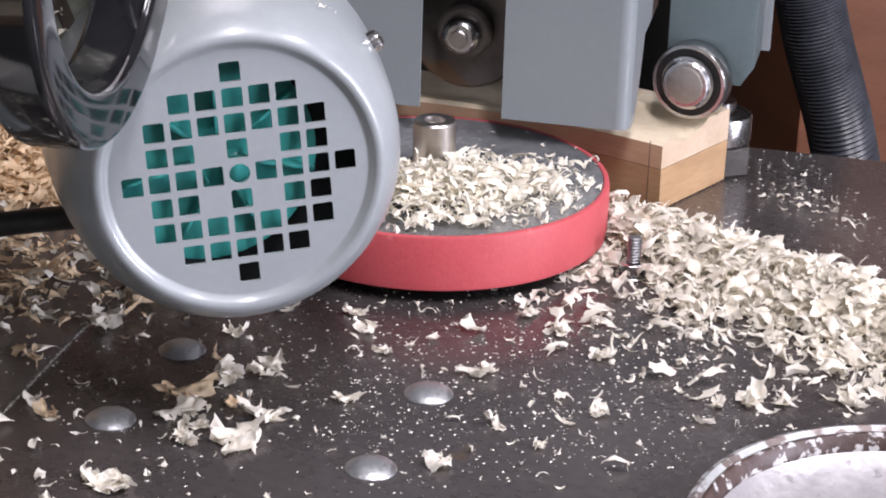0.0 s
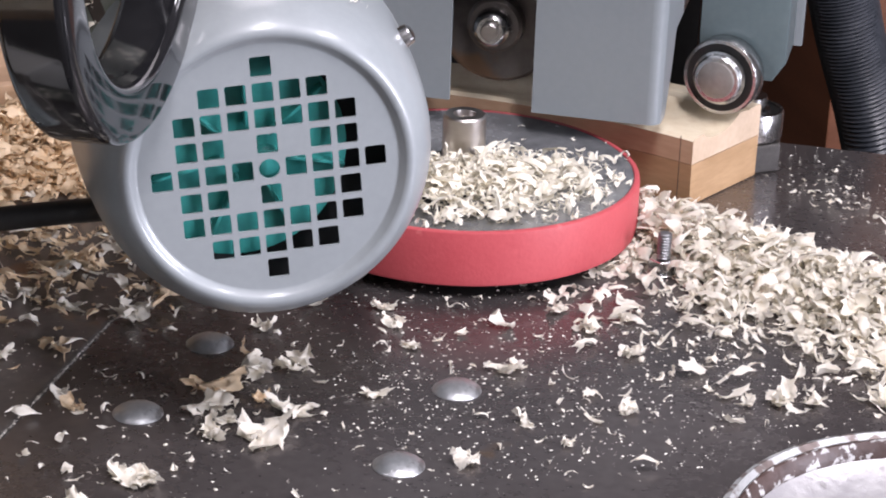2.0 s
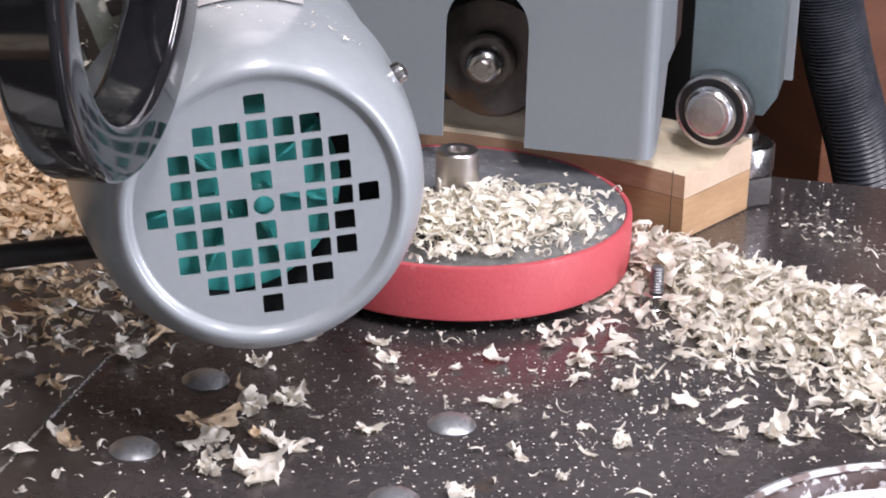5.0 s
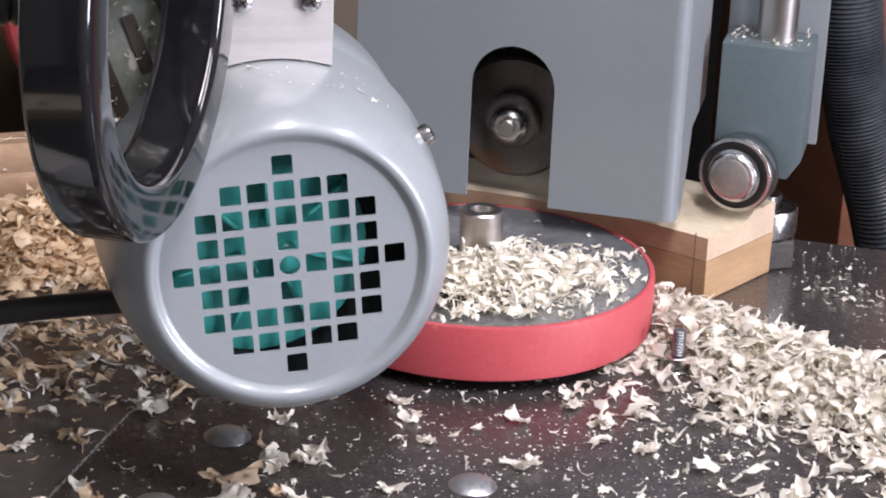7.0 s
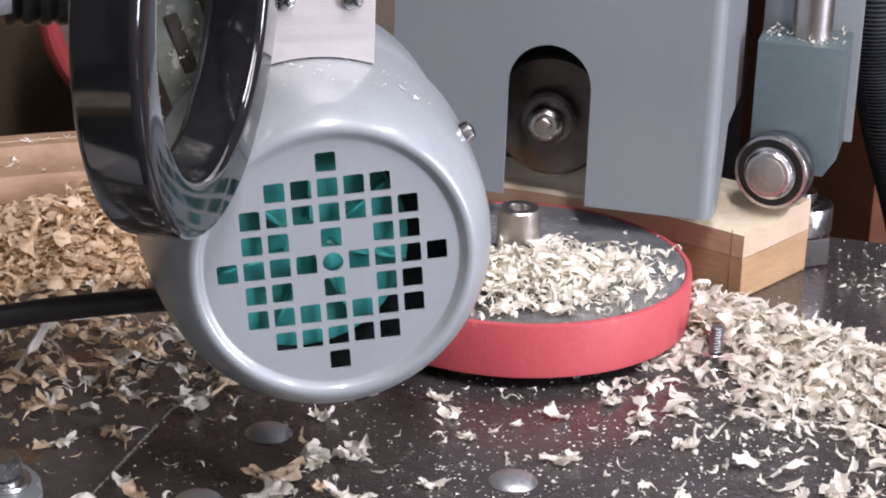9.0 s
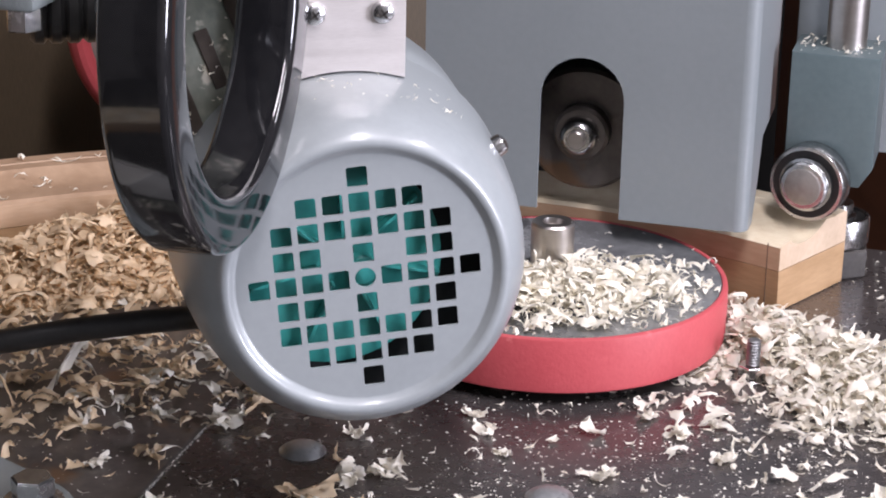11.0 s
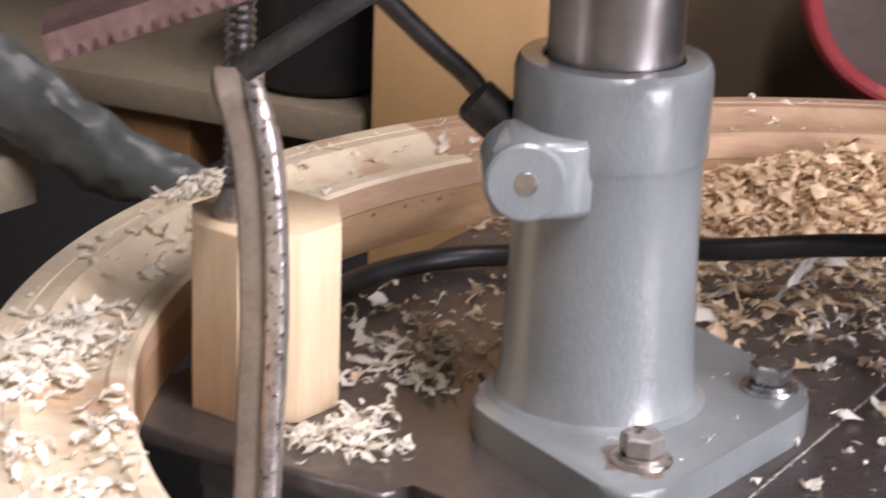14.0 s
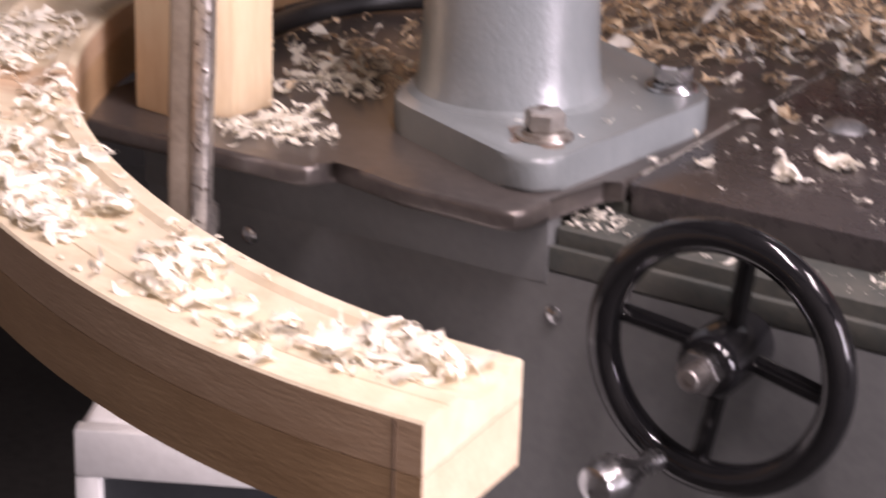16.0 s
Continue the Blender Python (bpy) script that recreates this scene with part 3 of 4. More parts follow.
part("spindle_end", xf(lathe([(0, -0.0150), (0.0046, -0.0150), (0.0054, -0.0142), (0.0054, -0.012), (0, -0.012)], 24), RX(-90)), M_STEEL, cutter)


# ---------- guide bearings ----------
def bearing_parts(owner, m, r, w):
    part("outer_ring", xf(lathe([(r * 0.89, 0), (r * 0.97, 0), (r, w * 0.08), (r, w * 0.92), (r * 0.97, w), (r * 0.89, w), (r * 0.89, 0)], 48, False), m), M_BOLT, owner, "polished outer ring")
    part("shield", xf(lathe([(r * 0.60, w * 0.12), (r * 0.89, w * 0.08), (r * 0.89, w * 0.9), (r * 0.60, w * 0.9), (r * 0.60, w * 0.12)], 48, False), m), M_RUBBER, owner, "dark seal")
    part("inner_ring", xf(lathe([(0, 0.0005), (r * 0.60, 0.0005), (r * 0.60, w), (0, w)], 48), m), M_BOLT, owner)


roller = thing("hold_down_roller", at_mf(0.1490, 0.404, 0.0705, -13), "polished steel bearing roller riding on the moulding", "roller")
bearing_parts(roller, RX(-90), 0.0234, 0.014)
part("axle_washer", xf(lathe([(0, -0.0062), (0.0136, -0.0062), (0.0146, -0.0052), (0.0148, -0.0022), (0.0164, -0.0016), (0.0166, 0.0008), (0, 0.0008)], 40), RX(-90)), M_BOLT, roller)
part("axle_bolt", xf(lathe([(0, -0.0074), (0.0104, -0.0074), (0.0112, -0.0070), (0.0114, -0.0060), (0, -0.0060)], 40), RX(-90)), M_AXLE, roller, "flat round axle end")
part("axle", xf(lathe([(0, 0.014), (0.009, 0.014), (0.009, 0.03), (0, 0.03)], 24), RX(-90)), M_DARK, roller)
block = thing("roller_block", at_mf(0.1595, 0.445, 0.0), "grey-green painted steel block carrying the roller", "bearing block")
_bk = prism([(-0.0265, 0.066), (0.019, 0.066), (0.0265, 0.078), (0.0265, 0.147), (-0.0265, 0.147)], -0.02, 0.025, 0.0012)
part("body", xf(_bk, RX(90)), M_GREEN, block)
part("guide_rod", xf(lathe([(0, 0.147), (0.0122, 0.147), (0.0122, 0.34), (0, 0.34)], 32), TR(0.003, 0.0, 0)), M_STEEL, block, "bright steel guide rod")
part("back_plate", box(-0.03, 0.031, 0.0265, 0.032, 0.074, 0.34, 0.001), M_COVER, block)
guide = thing("edge_guide_bearing", pose(0.350, 0.334, 0.0, 0, 0, 10), "steel bearing on a dark hex nut standing on the table", "guide bearing")
part("nut", hexagon(0.0235, 0.0, 0.0185, 0.001), M_DARK, guide, "dark hex nut")
bearing_parts(guide, TR(0, 0, 0.0195), 0.0212, 0.0175)
part("axle", lathe([(0, 0.018), (0.008, 0.018), (0.008, 0.039), (0.0105, 0.039), (0.0105, 0.045), (0, 0.045)], 24), M_BOLT, guide)

# ---------- dust hose ----------
_line = smooth_line([(0.446, 0.50, 0.42), (0.453, 0.50, 0.25), (0.462, 0.50, 0.12), (0.480, 0.50, 0.04), (0.515, 0.505, -0.06), (0.565, 0.52, -0.25), (0.60, 0.53, -0.60), (0.62, 0.53, -0.88)], 64)


def hose_mesh():
    bm = bmesh.new()
    rings = []
    for i, p in enumerate(_line):
        d = (_line[min(i + 1, len(_line) - 1)] - _line[max(i - 1, 0)]).normalized()
        s = d.cross(Vector((0, 1, 0))).normalized()
        w = s.cross(d)
        r = 0.0245 if i % 2 else 0.0226
        rings.append([bm.verts.new(p + (s * math.cos(a) + w * math.sin(a)) * r) for a in (2 * math.pi * k / 28 for k in range(28))])
    for A, B in zip(rings, rings[1:]):
        for j in range(28):
            bm.faces.new((A[j], A[(j + 1) % 28], B[(j + 1) % 28], B[j]))
    bm.faces.new(rings[0])
    bm.faces.new(rings[-1][::-1])
    return bm


tagged(part("dust_hose", hose_mesh(), M_HOSE, smooth=15), "dark corrugated plastic dust hose behind the machine", "hose")

# ---------- post ----------
PX, PY = -0.2345, 0.0235
post = thing("support_post", pose(PX, PY, 0.0, 0, 0, 60), "grey painted cast iron post bolted to the table", "post")


def flange_outline():
    """A skewed square with rounded corners, in the post's own axes."""
    inv = post.matrix_world.inverted()
    c = [(inv @ Vector((x, y, 0))).xy for x, y in ((-0.2130, -0.1045), (-0.1205, 0.038), (-0.206, 0.150), (-0.3030, 0.006))]
    pts = []
    for i in range(4):
        p, a, b = c[i], (c[i - 1] - c[i]).normalized(), (c[(i + 1) % 4] - c[i]).normalized()
        s, e = p + a * 0.032, p + b * 0.032
        for k in range(9):
            t = k / 8
            pts.append(tuple(s * (1 - t) ** 2 + p * 2 * t * (1 - t) + e * t * t))
    return pts


part("flange", prism(flange_outline(), 0.0, 0.0175, 0.003, 3), M_CAST, post)
part("column", lathe([(0.054, 0.0175), (0.050, 0.020), (0.0482, 0.026), (0.0470, 0.04), (0.0452, 0.09), (0.0447, 0.138), (0.0458, 0.141), (0.0465, 0.144), (0.0467, 0.180), (0.0455, 0.1845), (0.0440, 0.1865), (0.0345, 0.1870), (0.0330, 0.1860), (0.0330, 0.176)], 72), M_CAST, post)
part("inner_tube", lathe([(0, 0.170), (0.0318, 0.170), (0.0318, 0.30), (0, 0.30)], 56), M_STEEL, post, "bright turned steel tube")


def hex_bolt(owner, x, y, z, m):
    part("washer", xf(lathe([(0, 0), (0.0142, 0), (0.0146, 0.0008), (0.0142, 0.0022), (0.0112, 0.0024), (0.0112, 0.0042), (0, 0.0042)], 32), TR(x, y, z)), m, owner)
    part("bolt", xf(hexagon(0.0104, 0.0042, 0.0138, 0.0010), TR(x, y, z) @ RZ(random.uniform(0, 60))), m, owner, "hex bolt head")


for _p, _m in (((-0.2108, -0.0555), M_RUSTY), ((-0.1490, 0.0415), M_BOLT), ((-0.206, 0.122), M_BOLT)):
    _q = post.matrix_world.inverted() @ Vector((_p[0], _p[1], 0))
    hex_bolt(post, _q.x, _q.y, 0.0175, _m)
_st = (post.matrix_world.inverted() @ Vector((-0.2128, -0.0540, 0))).xy
_rim = [(_st.x + (0.0175 + 0.0045 * math.sin(3 * a + 1) + 0.003 * math.sin(7 * a)) * math.cos(a), _st.y + (0.0165 + 0.004 * math.sin(2 * a) + 0.003 * math.sin(5 * a)) * math.sin(a)) for a in (2 * math.pi * k / 40 for k in range(40))]
part("rust_stain", prism(_rim, 0.0174, 0.0177), mat("brown_rust_film", (0.14, 0.095, 0.07), (0.24, 0.19, 0.16), 0.5, 0.1, 90, 400, 0.3, 300), post, "brown rusty stain round the bolt")
_inv = post.matrix_world.inverted()
_lug = xf(lathe([(0, 0), (0.0170, 0), (0.0185, 0.0012), (0.0190, 0.003), (0.0190, 0.040), (0, 0.040)], 40), _inv @ TR(-0.2705, -0.0345, 0.1395) @ RZ(8) @ RX(-90))
part("clamp_lug", _lug, M_CAST, post)
_nk = bmesh.new()
_np = [(-0.2860, -0.0310, 0.157), (-0.2720, -0.0325, 0.1575), (-0.2600, -0.0318, 0.1575), (-0.2480, -0.0258, 0.1575), (-0.2330, -0.0150, 0.1575), (-0.2330, 0.010, 0.1575), (-0.2860, 0.010, 0.157)]
_lo, _hi = [_nk.verts.new((x, y, 0.1215)) for x, y, z in _np], [_nk.verts.new(q) for q in _np]
_nk.faces.new(_lo[::-1])
_nk.faces.new(_hi)
for _i in range(len(_np)):
    _nk.faces.new((_lo[_i - 1], _lo[_i], _hi[_i], _hi[_i - 1]))
bmesh.ops.bevel(_nk, geom=[e for e in _nk.edges if abs(e.verts[0].co.z - e.verts[1].co.z) < 0.01], offset=0.004, segments=4, affect="EDGES", profile=0.5)
part("lug_neck", xf(_nk, _inv), M_CAST, post, smooth=60)
part("lug_screw", xf(lathe([(0, -0.001), (0.0052, -0.001), (0.0058, 0.0), (0.0058, 0.002), (0, 0.002)], 24), _inv @ TR(-0.2705, -0.0345, 0.1395) @ RX(-90)), M_BOLT, post, "bright screw end")
_lev = [(-0.286, 0.032, 0.148), (-0.302, 0.034, 0.168), (-0.322, 0.034, 0.185), (-0.352, 0.034, 0.212)]
part("lever", xf(sweep(smooth_line(_lev, 5), 0.0052), _inv), M_DARK, post, "dark steel clamp lever")
part("lever_boss", xf(lathe([(0, -0.012), (0.010, -0.012), (0.0115, -0.010), (0.0115, 0.016), (0.009, 0.018), (0, 0.018)], 20), _inv @ TR(-0.287, 0.028, 0.150) @ RY(-50)), M_DARK, post)

# bracket block that slides on the post
carrier = thing("arm_carrier", at_mf(-0.2125, -0.0875, 0.2305), "grey painted iron arm carrier clamped round the post tube", "bracket")
part("body", box(-0.045, 0.0475, -0.0525, 0.030, 0.0, 0.13, 0.006, 3), M_CAST, carrier)
part("side_arm", box(0.0240, 0.0560, 0.090, 0.125, 0.012, 0.11, 0.004), M_CAST, carrier)
part("cross_arm", box(0.029, 0.0465, 0.030, 0.0895, 0.040, 0.108, 0.004), M_CAST, carrier)
part("arm_bolt", xf(hexagon(0.0085, 0.000, 0.012), TR(0.042, 0.108, 0)), M_BOLT, carrier)

# ---------- black handwheel beside the motor ----------
hw = thing("black_handwheel", pose(-0.0695, -0.045, 0.275, 0, 0, 0), "glossy black enamelled handwheel beside the motor", "handwheel")


def torus(R, r1, r2, n=72, k=20, sq=1.0):
    bm = bmesh.new()
    rings = []
    for i in range(n):
        a = 2 * math.pi * i / n
        ring = []
        for j in range(k):
            b = 2 * math.pi * j / k
            cb, sb = math.cos(b), math.sin(b)
            cb, sb = math.copysign(abs(cb) ** sq, cb), math.copysign(abs(sb) ** sq, sb)
            ring.append(bm.verts.new(((R + r1 * cb) * math.cos(a), (R + r1 * cb) * math.sin(a), r2 * sb)))
        rings.append(ring)
    for i in range(n):
        A, B = rings[i], rings[(i + 1) % n]
        for j in range(k):
            bm.faces.new((A[j], A[(j + 1) % k], B[(j + 1) % k], B[j]))
    return bm


HW_M = RZ(67.4) @ RX(90)
_rim = [(r, z) for r, z in rounded(0.0762, 0.1000, -0.0140, 0.0140, 0.0042, 5)]
part("rim", xf(lathe(_rim + [_rim[0]], 112, False), HW_M), M_BLACK, hw, "thick glossy black rim", 40)
part("hub", xf(lathe([(0, -0.012), (0.016, -0.012), (0.018, -0.010), (0.018, 0.010), (0.016, 0.012), (0, 0.012)], 40), HW_M @ TR(0, 0, -0.032)), M_BLACK, hw)
for _k in (0, 90, 180):
    part("spoke", xf(box(0.0, 0.074, -0.008, 0.008, -0.005, 0.005, 0.003), HW_M @ RZ(_k + 35) @ TR(0.012, 0, -0.032) @ RY(-22)), M_BLACK, hw)

# ---------- machine handwheel on the front ----------
fw = thing("front_handwheel", at_mf(-0.0330, -0.206, -0.0465), "black cast handwheel with a chrome crank knob", "handwheel")
part("rim", xf(torus(0.0590, 0.0080, 0.0078, 80, 20), RX(90)), M_BLACK, fw, "round glossy black rim")
part("hub", xf(lathe([(0, -0.028), (0.0150, -0.028), (0.0158, -0.026), (0.0158, 0.010), (0.0130, 0.014), (0, 0.014)], 32), RX(90)), M_BLACK, fw)
for _k in range(4):
    s = [(r, 0, -0.004 - 0.006 * (1 - r / 0.056)) for r in (0.012, 0.026, 0.040, 0.056)]
    part("spoke", xf(sweep(s, [(-0.0046, -0.003), (0.0046, -0.003), (0.0038, 0.001), (0.0015, 0.0035), (-0.0015, 0.0035), (-0.0038, 0.001)]), RX(90) @ RZ(81 + 90 * _k)), M_BLACK, fw)
part("nut", xf(hexagon(0.0108, 0.014, 0.022), RX(90)), M_BOLT, fw, "bright hex nut")
part("shaft_end", xf(lathe([(0, 0.022), (0.0055, 0.022), (0.0055, 0.030), (0.0045, 0.031), (0.0025, 0.031), (0.0025, 0.028), (0, 0.028)], 24), RX(90)), M_STEEL, fw)
part("crank_knob", xf(lathe([(0, 0.004), (0.0055, 0.004), (0.0058, 0.012), (0.0048, 0.018), (0.0080, 0.026), (0.0118, 0.036), (0.0122, 0.043), (0.0095, 0.051), (0.004, 0.0545), (0, 0.055)], 32), RX(90) @ TR(-0.023, -0.0545, 0) @ RY(-12)), M_BOLT, fw, "polished chrome crank knob")
part("back_shaft", xf(lathe([(0, -0.03), (0.007, -0.03), (0.007, 0), (0, 0)], 20), RX(90)), M_STEEL, fw)

# ---------- carriage bolts and stud ----------
cbolt = None
for _x, _y in ((0.0995, 0.0455), (0.0560, -0.0265), (-0.0130, 0.1160), (-0.0560, 0.0440)):
    if cbolt is None:
        cbolt = thing("carriage_bolt", TR(_x, _y, 0), "domed zinc carriage bolt head set in the table", "bolt", "carriage bolts in the table")
        part("head", lathe([(0, 0.0046), (0.004, 0.0044), (0.0078, 0.0036), (0.0106, 0.0019), (0.0121, 0.0006), (0.0122, 0.0001)], 40), M_ZINC, cbolt)
    else:
        copy_thing(cbolt, TR(_x, _y, 0))
stud = thing("threaded_stud", TR(0.2455, 0.1745, 0), "short threaded steel stud with a nut standing in shavings", "stud")
part("stud", lathe([(0, 0)] + [(0.0040 if i % 2 else 0.0031, 0.001 + i * 0.00085) for i in range(26)] + [(0.0030, 0.0230), (0, 0.0232)], 20), M_THREAD, stud, smooth=20)
part("nut", hexagon(0.0082, 0.0012, 0.0080), M_BOLT, stud, "bright hex nut")
part("washer", lathe([(0, 0.0002), (0.0102, 0.0002), (0.0106, 0.0007), (0.0102, 0.0012), (0, 0.0012)], 28), M_BOLT, stud)

# ---------- pine block and clamp ----------
_o = []
for k in range(8):
    a = radians(22.5 + 45 * k + 12)
    _o.append((0.0388 * math.cos(a), 0.0388 * math.sin(a)))
blk = thing("pine_block", TR(-0.3990, 0.0300, 0.0), "chamfered upright pine block clamped to the table", "wood block")
part("body", prism(_o, 0.0, 0.0965, 0.001), M_BLOCK, blk)

clamp = thing("c_clamp", TR(-0.39, -0.07, 0.0), "old forged steel clamp holding the pine block", "clamp")
_pl = smooth_line([(-0.022, 0.098, 0.163), (-0.016, 0.05, 0.176), (-0.008, 0.006, 0.186), (0.000, -0.009, 0.176), (0.006, -0.012, 0.150), (0.008, -0.010, 0.09), (0.006, -0.008, 0.03), (0.004, -0.004, -0.025), (0.002, 0.012, -0.040), (0.001, 0.030, -0.041)], 7)
M_FORGED = mat("brown_forged_steel", (0.215, 0.172, 0.13), (0.32, 0.265, 0.205), 0.5, 0.25, 45, 300, 0.3, 200)
M_HAMMERED = mat("bright_hammered_edge", (0.50, 0.46, 0.42), (0.78, 0.73, 0.67), 0.40, 0.9, 160, 420, 0.9, 260, spot=(0.16, 0.12, 0.09), spot_scale=260, spot_amount=0.42)
part("frame", sweep(_pl, rounded(-0.0055, 0.0055, -0.0095, 0.0040, 0.002, 3), up=(1, 0, 0)), M_FORGED, clamp, "brown forged web")
part("flange", sweep(_pl, [(a, c + 0.0070) for a, c in rounded(-0.0085, 0.0085, -0.0046, 0.0046, 0.0032, 4)], up=(1, 0, 0)), M_HAMMERED, clamp, "bright worn edge")
part("screw", xf(lathe([(0, 0.098)] + [(0.0078 if i % 2 else 0.0062, 0.112 + 0.0022 * i) for i in range(60)] + [(0, 0.245)], 24), TR(-0.021, 0.092, 0)), M_BOLT, clamp, "threaded clamp screw", 60)
part("swivel_pad", xf(lathe([(0, 0.0966), (0.0125, 0.0966), (0.0130, 0.100), (0.010, 0.106), (0.008, 0.112), (0, 0.112)], 28), TR(-0.021, 0.092, 0)), M_RUSTY, clamp)
part("tommy_bar", sweep([(0.001, -0.027, 0.201), (0.071, -0.016, 0.249), (0.113, -0.006, 0.277)], 0.0058), M_DARK, clamp, "dark tommy bar")

# ---------- notched bar clamp over the ring ----------
bar = thing("notched_clamp_bar", pose(-0.4822, -0.05, 0.1885, 0, -18.3, 13.9), "reddish steel clamp bar with a notched lower edge", "clamp bar")
_bp = [(0.0, 0.0125), (0.0, 0.0)]
for k in range(27):
    x = 0.003 + k * 0.0068
    _bp += [(x, 0.0), (x + 0.0022, -0.0012), (x + 0.0036, 0.0038), (x + 0.0056, 0.0038)]
_bp += [(0.192, 0.0), (0.192, 0.0125)]
_bm = prism(_bp, -0.043, 0.004)
bmesh.ops.triangulate(_bm, faces=[f for f in _bm.faces if len(f.verts) > 4])
part("bar", xf(_bm, RX(90)), mat("oxidised_bar_steel", (0.20, 0.12, 0.105), (0.32, 0.21, 0.19), 0.4, 0.7, 40, 200, 0.3, 200), bar)

part("jaw", xf(prism(rounded(0.186, 0.236, -0.006, 0.016, 0.008), -0.034, -0.002, 0.003), RX(90)), M_DARK, bar, "dark clamp jaw")

# ---------- power cable ----------
_c = smooth_line([(-0.040, 0.150, 0.062), (-0.062, 0.190, 0.047), (-0.115, 0.200, 0.040), (-0.165, 0.204, 0.033), (-0.22, 0.225, 0.022), (-0.285, 0.238, 0.010), (-0.330, 0.228, 0.0075), (-0.370, 0.188, 0.0075), (-0.393, 0.130, 0.0075), (-0.400, 0.085, 0.0075)], 10)
tagged(part("power_cable", sweep(_c, 0.0066), M_RUBBER), "thick black rubber power cable running to the motor", "cable")

# ---------- near dish ----------
dish = thing("round_casting", TR(0.157, -0.375, -0.9), "round casting with a worn black rim and a speckled grey face", "casting")
part("rim", lathe([(0.0705, 1.030), (0.0708, 1.0487), (0.0728, 1.0500), (0.0746, 1.0494), (0.0757, 1.0474), (0.0755, 1.0360), (0.0700, 1.0240), (0.0690, 1.0240), (0.0705, 1.030)], 112, False), M_WORN, dish, "worn bare metal edge")
part("inner_lip", lathe([(0.0672, 1.030), (0.0673, 1.0420), (0.0680, 1.0462), (0.0696, 1.0484), (0.0704, 1.0486), (0.0703, 1.030), (0.0672, 1.030)], 112, False), M_RIM, dish, "chipped dark brown paint")
part("face", lathe([(0, 1.034), (0.020, 1.0345), (0.045, 1.036), (0.060, 1.038), (0.0671, 1.0432), (0.0671, 1.026), (0, 1.026)], 96), M_DISHPAINT, dish, "speckled grey face")
part("stem", lathe([(0, 0), (0.05, 0), (0.05, 0.01), (0.028, 0.03), (0.028, 1.02), (0.060, 1.026), (0, 1.026)], 40), M_DARK, dish)

# ---------- background ----------
board = thing("tan_board", TR(-0.335, 0.62, -0.9), "tan wooden board standing behind the machine", "board")
part("board", box(-0.085, 0.095, 0, 0.02, 0, 1.45, 0.002), M_CARD, board)
board2 = thing("shade_brown_board", TR(-0.06, 0.70, -0.9), "brown wooden panel behind the machine, its colour darkened for shade", "board")
part("board", box(-0.20, 0.26, 0, 0.02, 0, 1.45, 0.002), M_BROWN_SHADE, board2)
for _k in range(5):
    part("grip_rib", xf(lathe([(0, 0), (0.019, 0), (0.021, 0.002), (0.021, 0.006), (0.019, 0.008), (0, 0.008)], 32), TR(-0.128 + 0.0755 - 0.0185 + 0.0081 * _k, 0.165, -0.0365) @ RY(90)), M_RUBBER, hw, "black ribbed grip")
reel = thing("red_rimmed_wheel", pose(-0.0175, 0.60, 0.104), "pale wheel with a red rim behind the machine", "wheel")
part("rim", xf(torus(0.087, 0.008, 0.012, 80, 14), RX(90)), M_RED, reel, "red rim")
part("face", xf(lathe([(0, -0.004), (0.080, -0.004), (0.080, 0.004), (0, 0.004)], 64), RX(90)), M_DULLFACE, reel, "dusty pale face")
part("stand", box(-0.012, 0.012, 0.01, 0.03, -1.002, 0.0, 0.002), M_DARK, reel)
bench = thing("side_bench", pose(-0.694, 0.680, -0.9, 0, 0, 147), "wooden side bench with a worn pale top and brown panels", "bench")
part("top", box(0.0, 0.85, 0.0, 0.6, 0.771, 0.8155, 0.002), M_BENCH, bench, "worn pale bench top")
part("side_panel", box(0.03, 0.82, 0.55, 0.57, 0.0, 0.771, 0.002), M_BENCHSIDE, bench)
part("end_panel", box(0.03, 0.05, 0.03, 0.55, 0.0, 0.771, 0.002), M_BENCHSIDE, bench)
part("apron", box(0.022, 0.03, 0.035, 0.54, 0.735, 0.771, 0.001), M_DARKWOOD, bench)
shelf = thing("low_shelf", pose(-0.58, 0.69, -0.9, 0, 0, -20), "low rough timber shelf behind the machine, coloured darker for shade", "shelf")
part("board", box(-0.34, 0.160, 0.0, 0.30, 0.846, 0.872, 0.002), M_SHELF_SHADE, shelf)
part("block", box(-0.125, 0.000, 0.012, 0.10, 0.795, 0.846, 0.002), M_BENCHSIDE, shelf)
part("leg", box(-0.10, -0.04, 0.24, 0.29, 0.0, 0.846, 0.002), M_DARKWOOD, shelf)
part("leg", box(0.09, 0.15, 0.24, 0.29, 0.0, 0.846, 0.002), M_DARKWOOD, shelf)
tub = thing("black_tub", pose(-0.472, 0.728, -0.0278), "round black plastic tub on the low shelf", "tub")
part("tub", lathe([(0, 0.002), (0.052, 0.002), (0.058, 0.008), (0.062, 0.14), (0.060, 0.14), (0.056, 0.01), (0, 0.008)], 48), M_RUBBER, tub)
part("rim", lathe([(0.0605, 0.134), (0.0645, 0.134), (0.0652, 0.137), (0.0645, 0.142), (0.0605, 0.142), (0.0605, 0.134)], 48, False), M_RUBBER, tub)
cup = thing("wood_cabinet", pose(0.93, 1.05, -0.9), "reddish brown wooden cabinet with a lighter shelf edge", "cabinet")
part("carcass", box(-0.22, 0.5, 0.0, 0.4, 0.0, 1.5, 0.003), M_DARKWOOD, cup)
part("shelf_edge", box(-0.22, 0.5, -0.012, 0.0, 1.02, 1.045, 0.002), M_BENCHSIDE, cup)


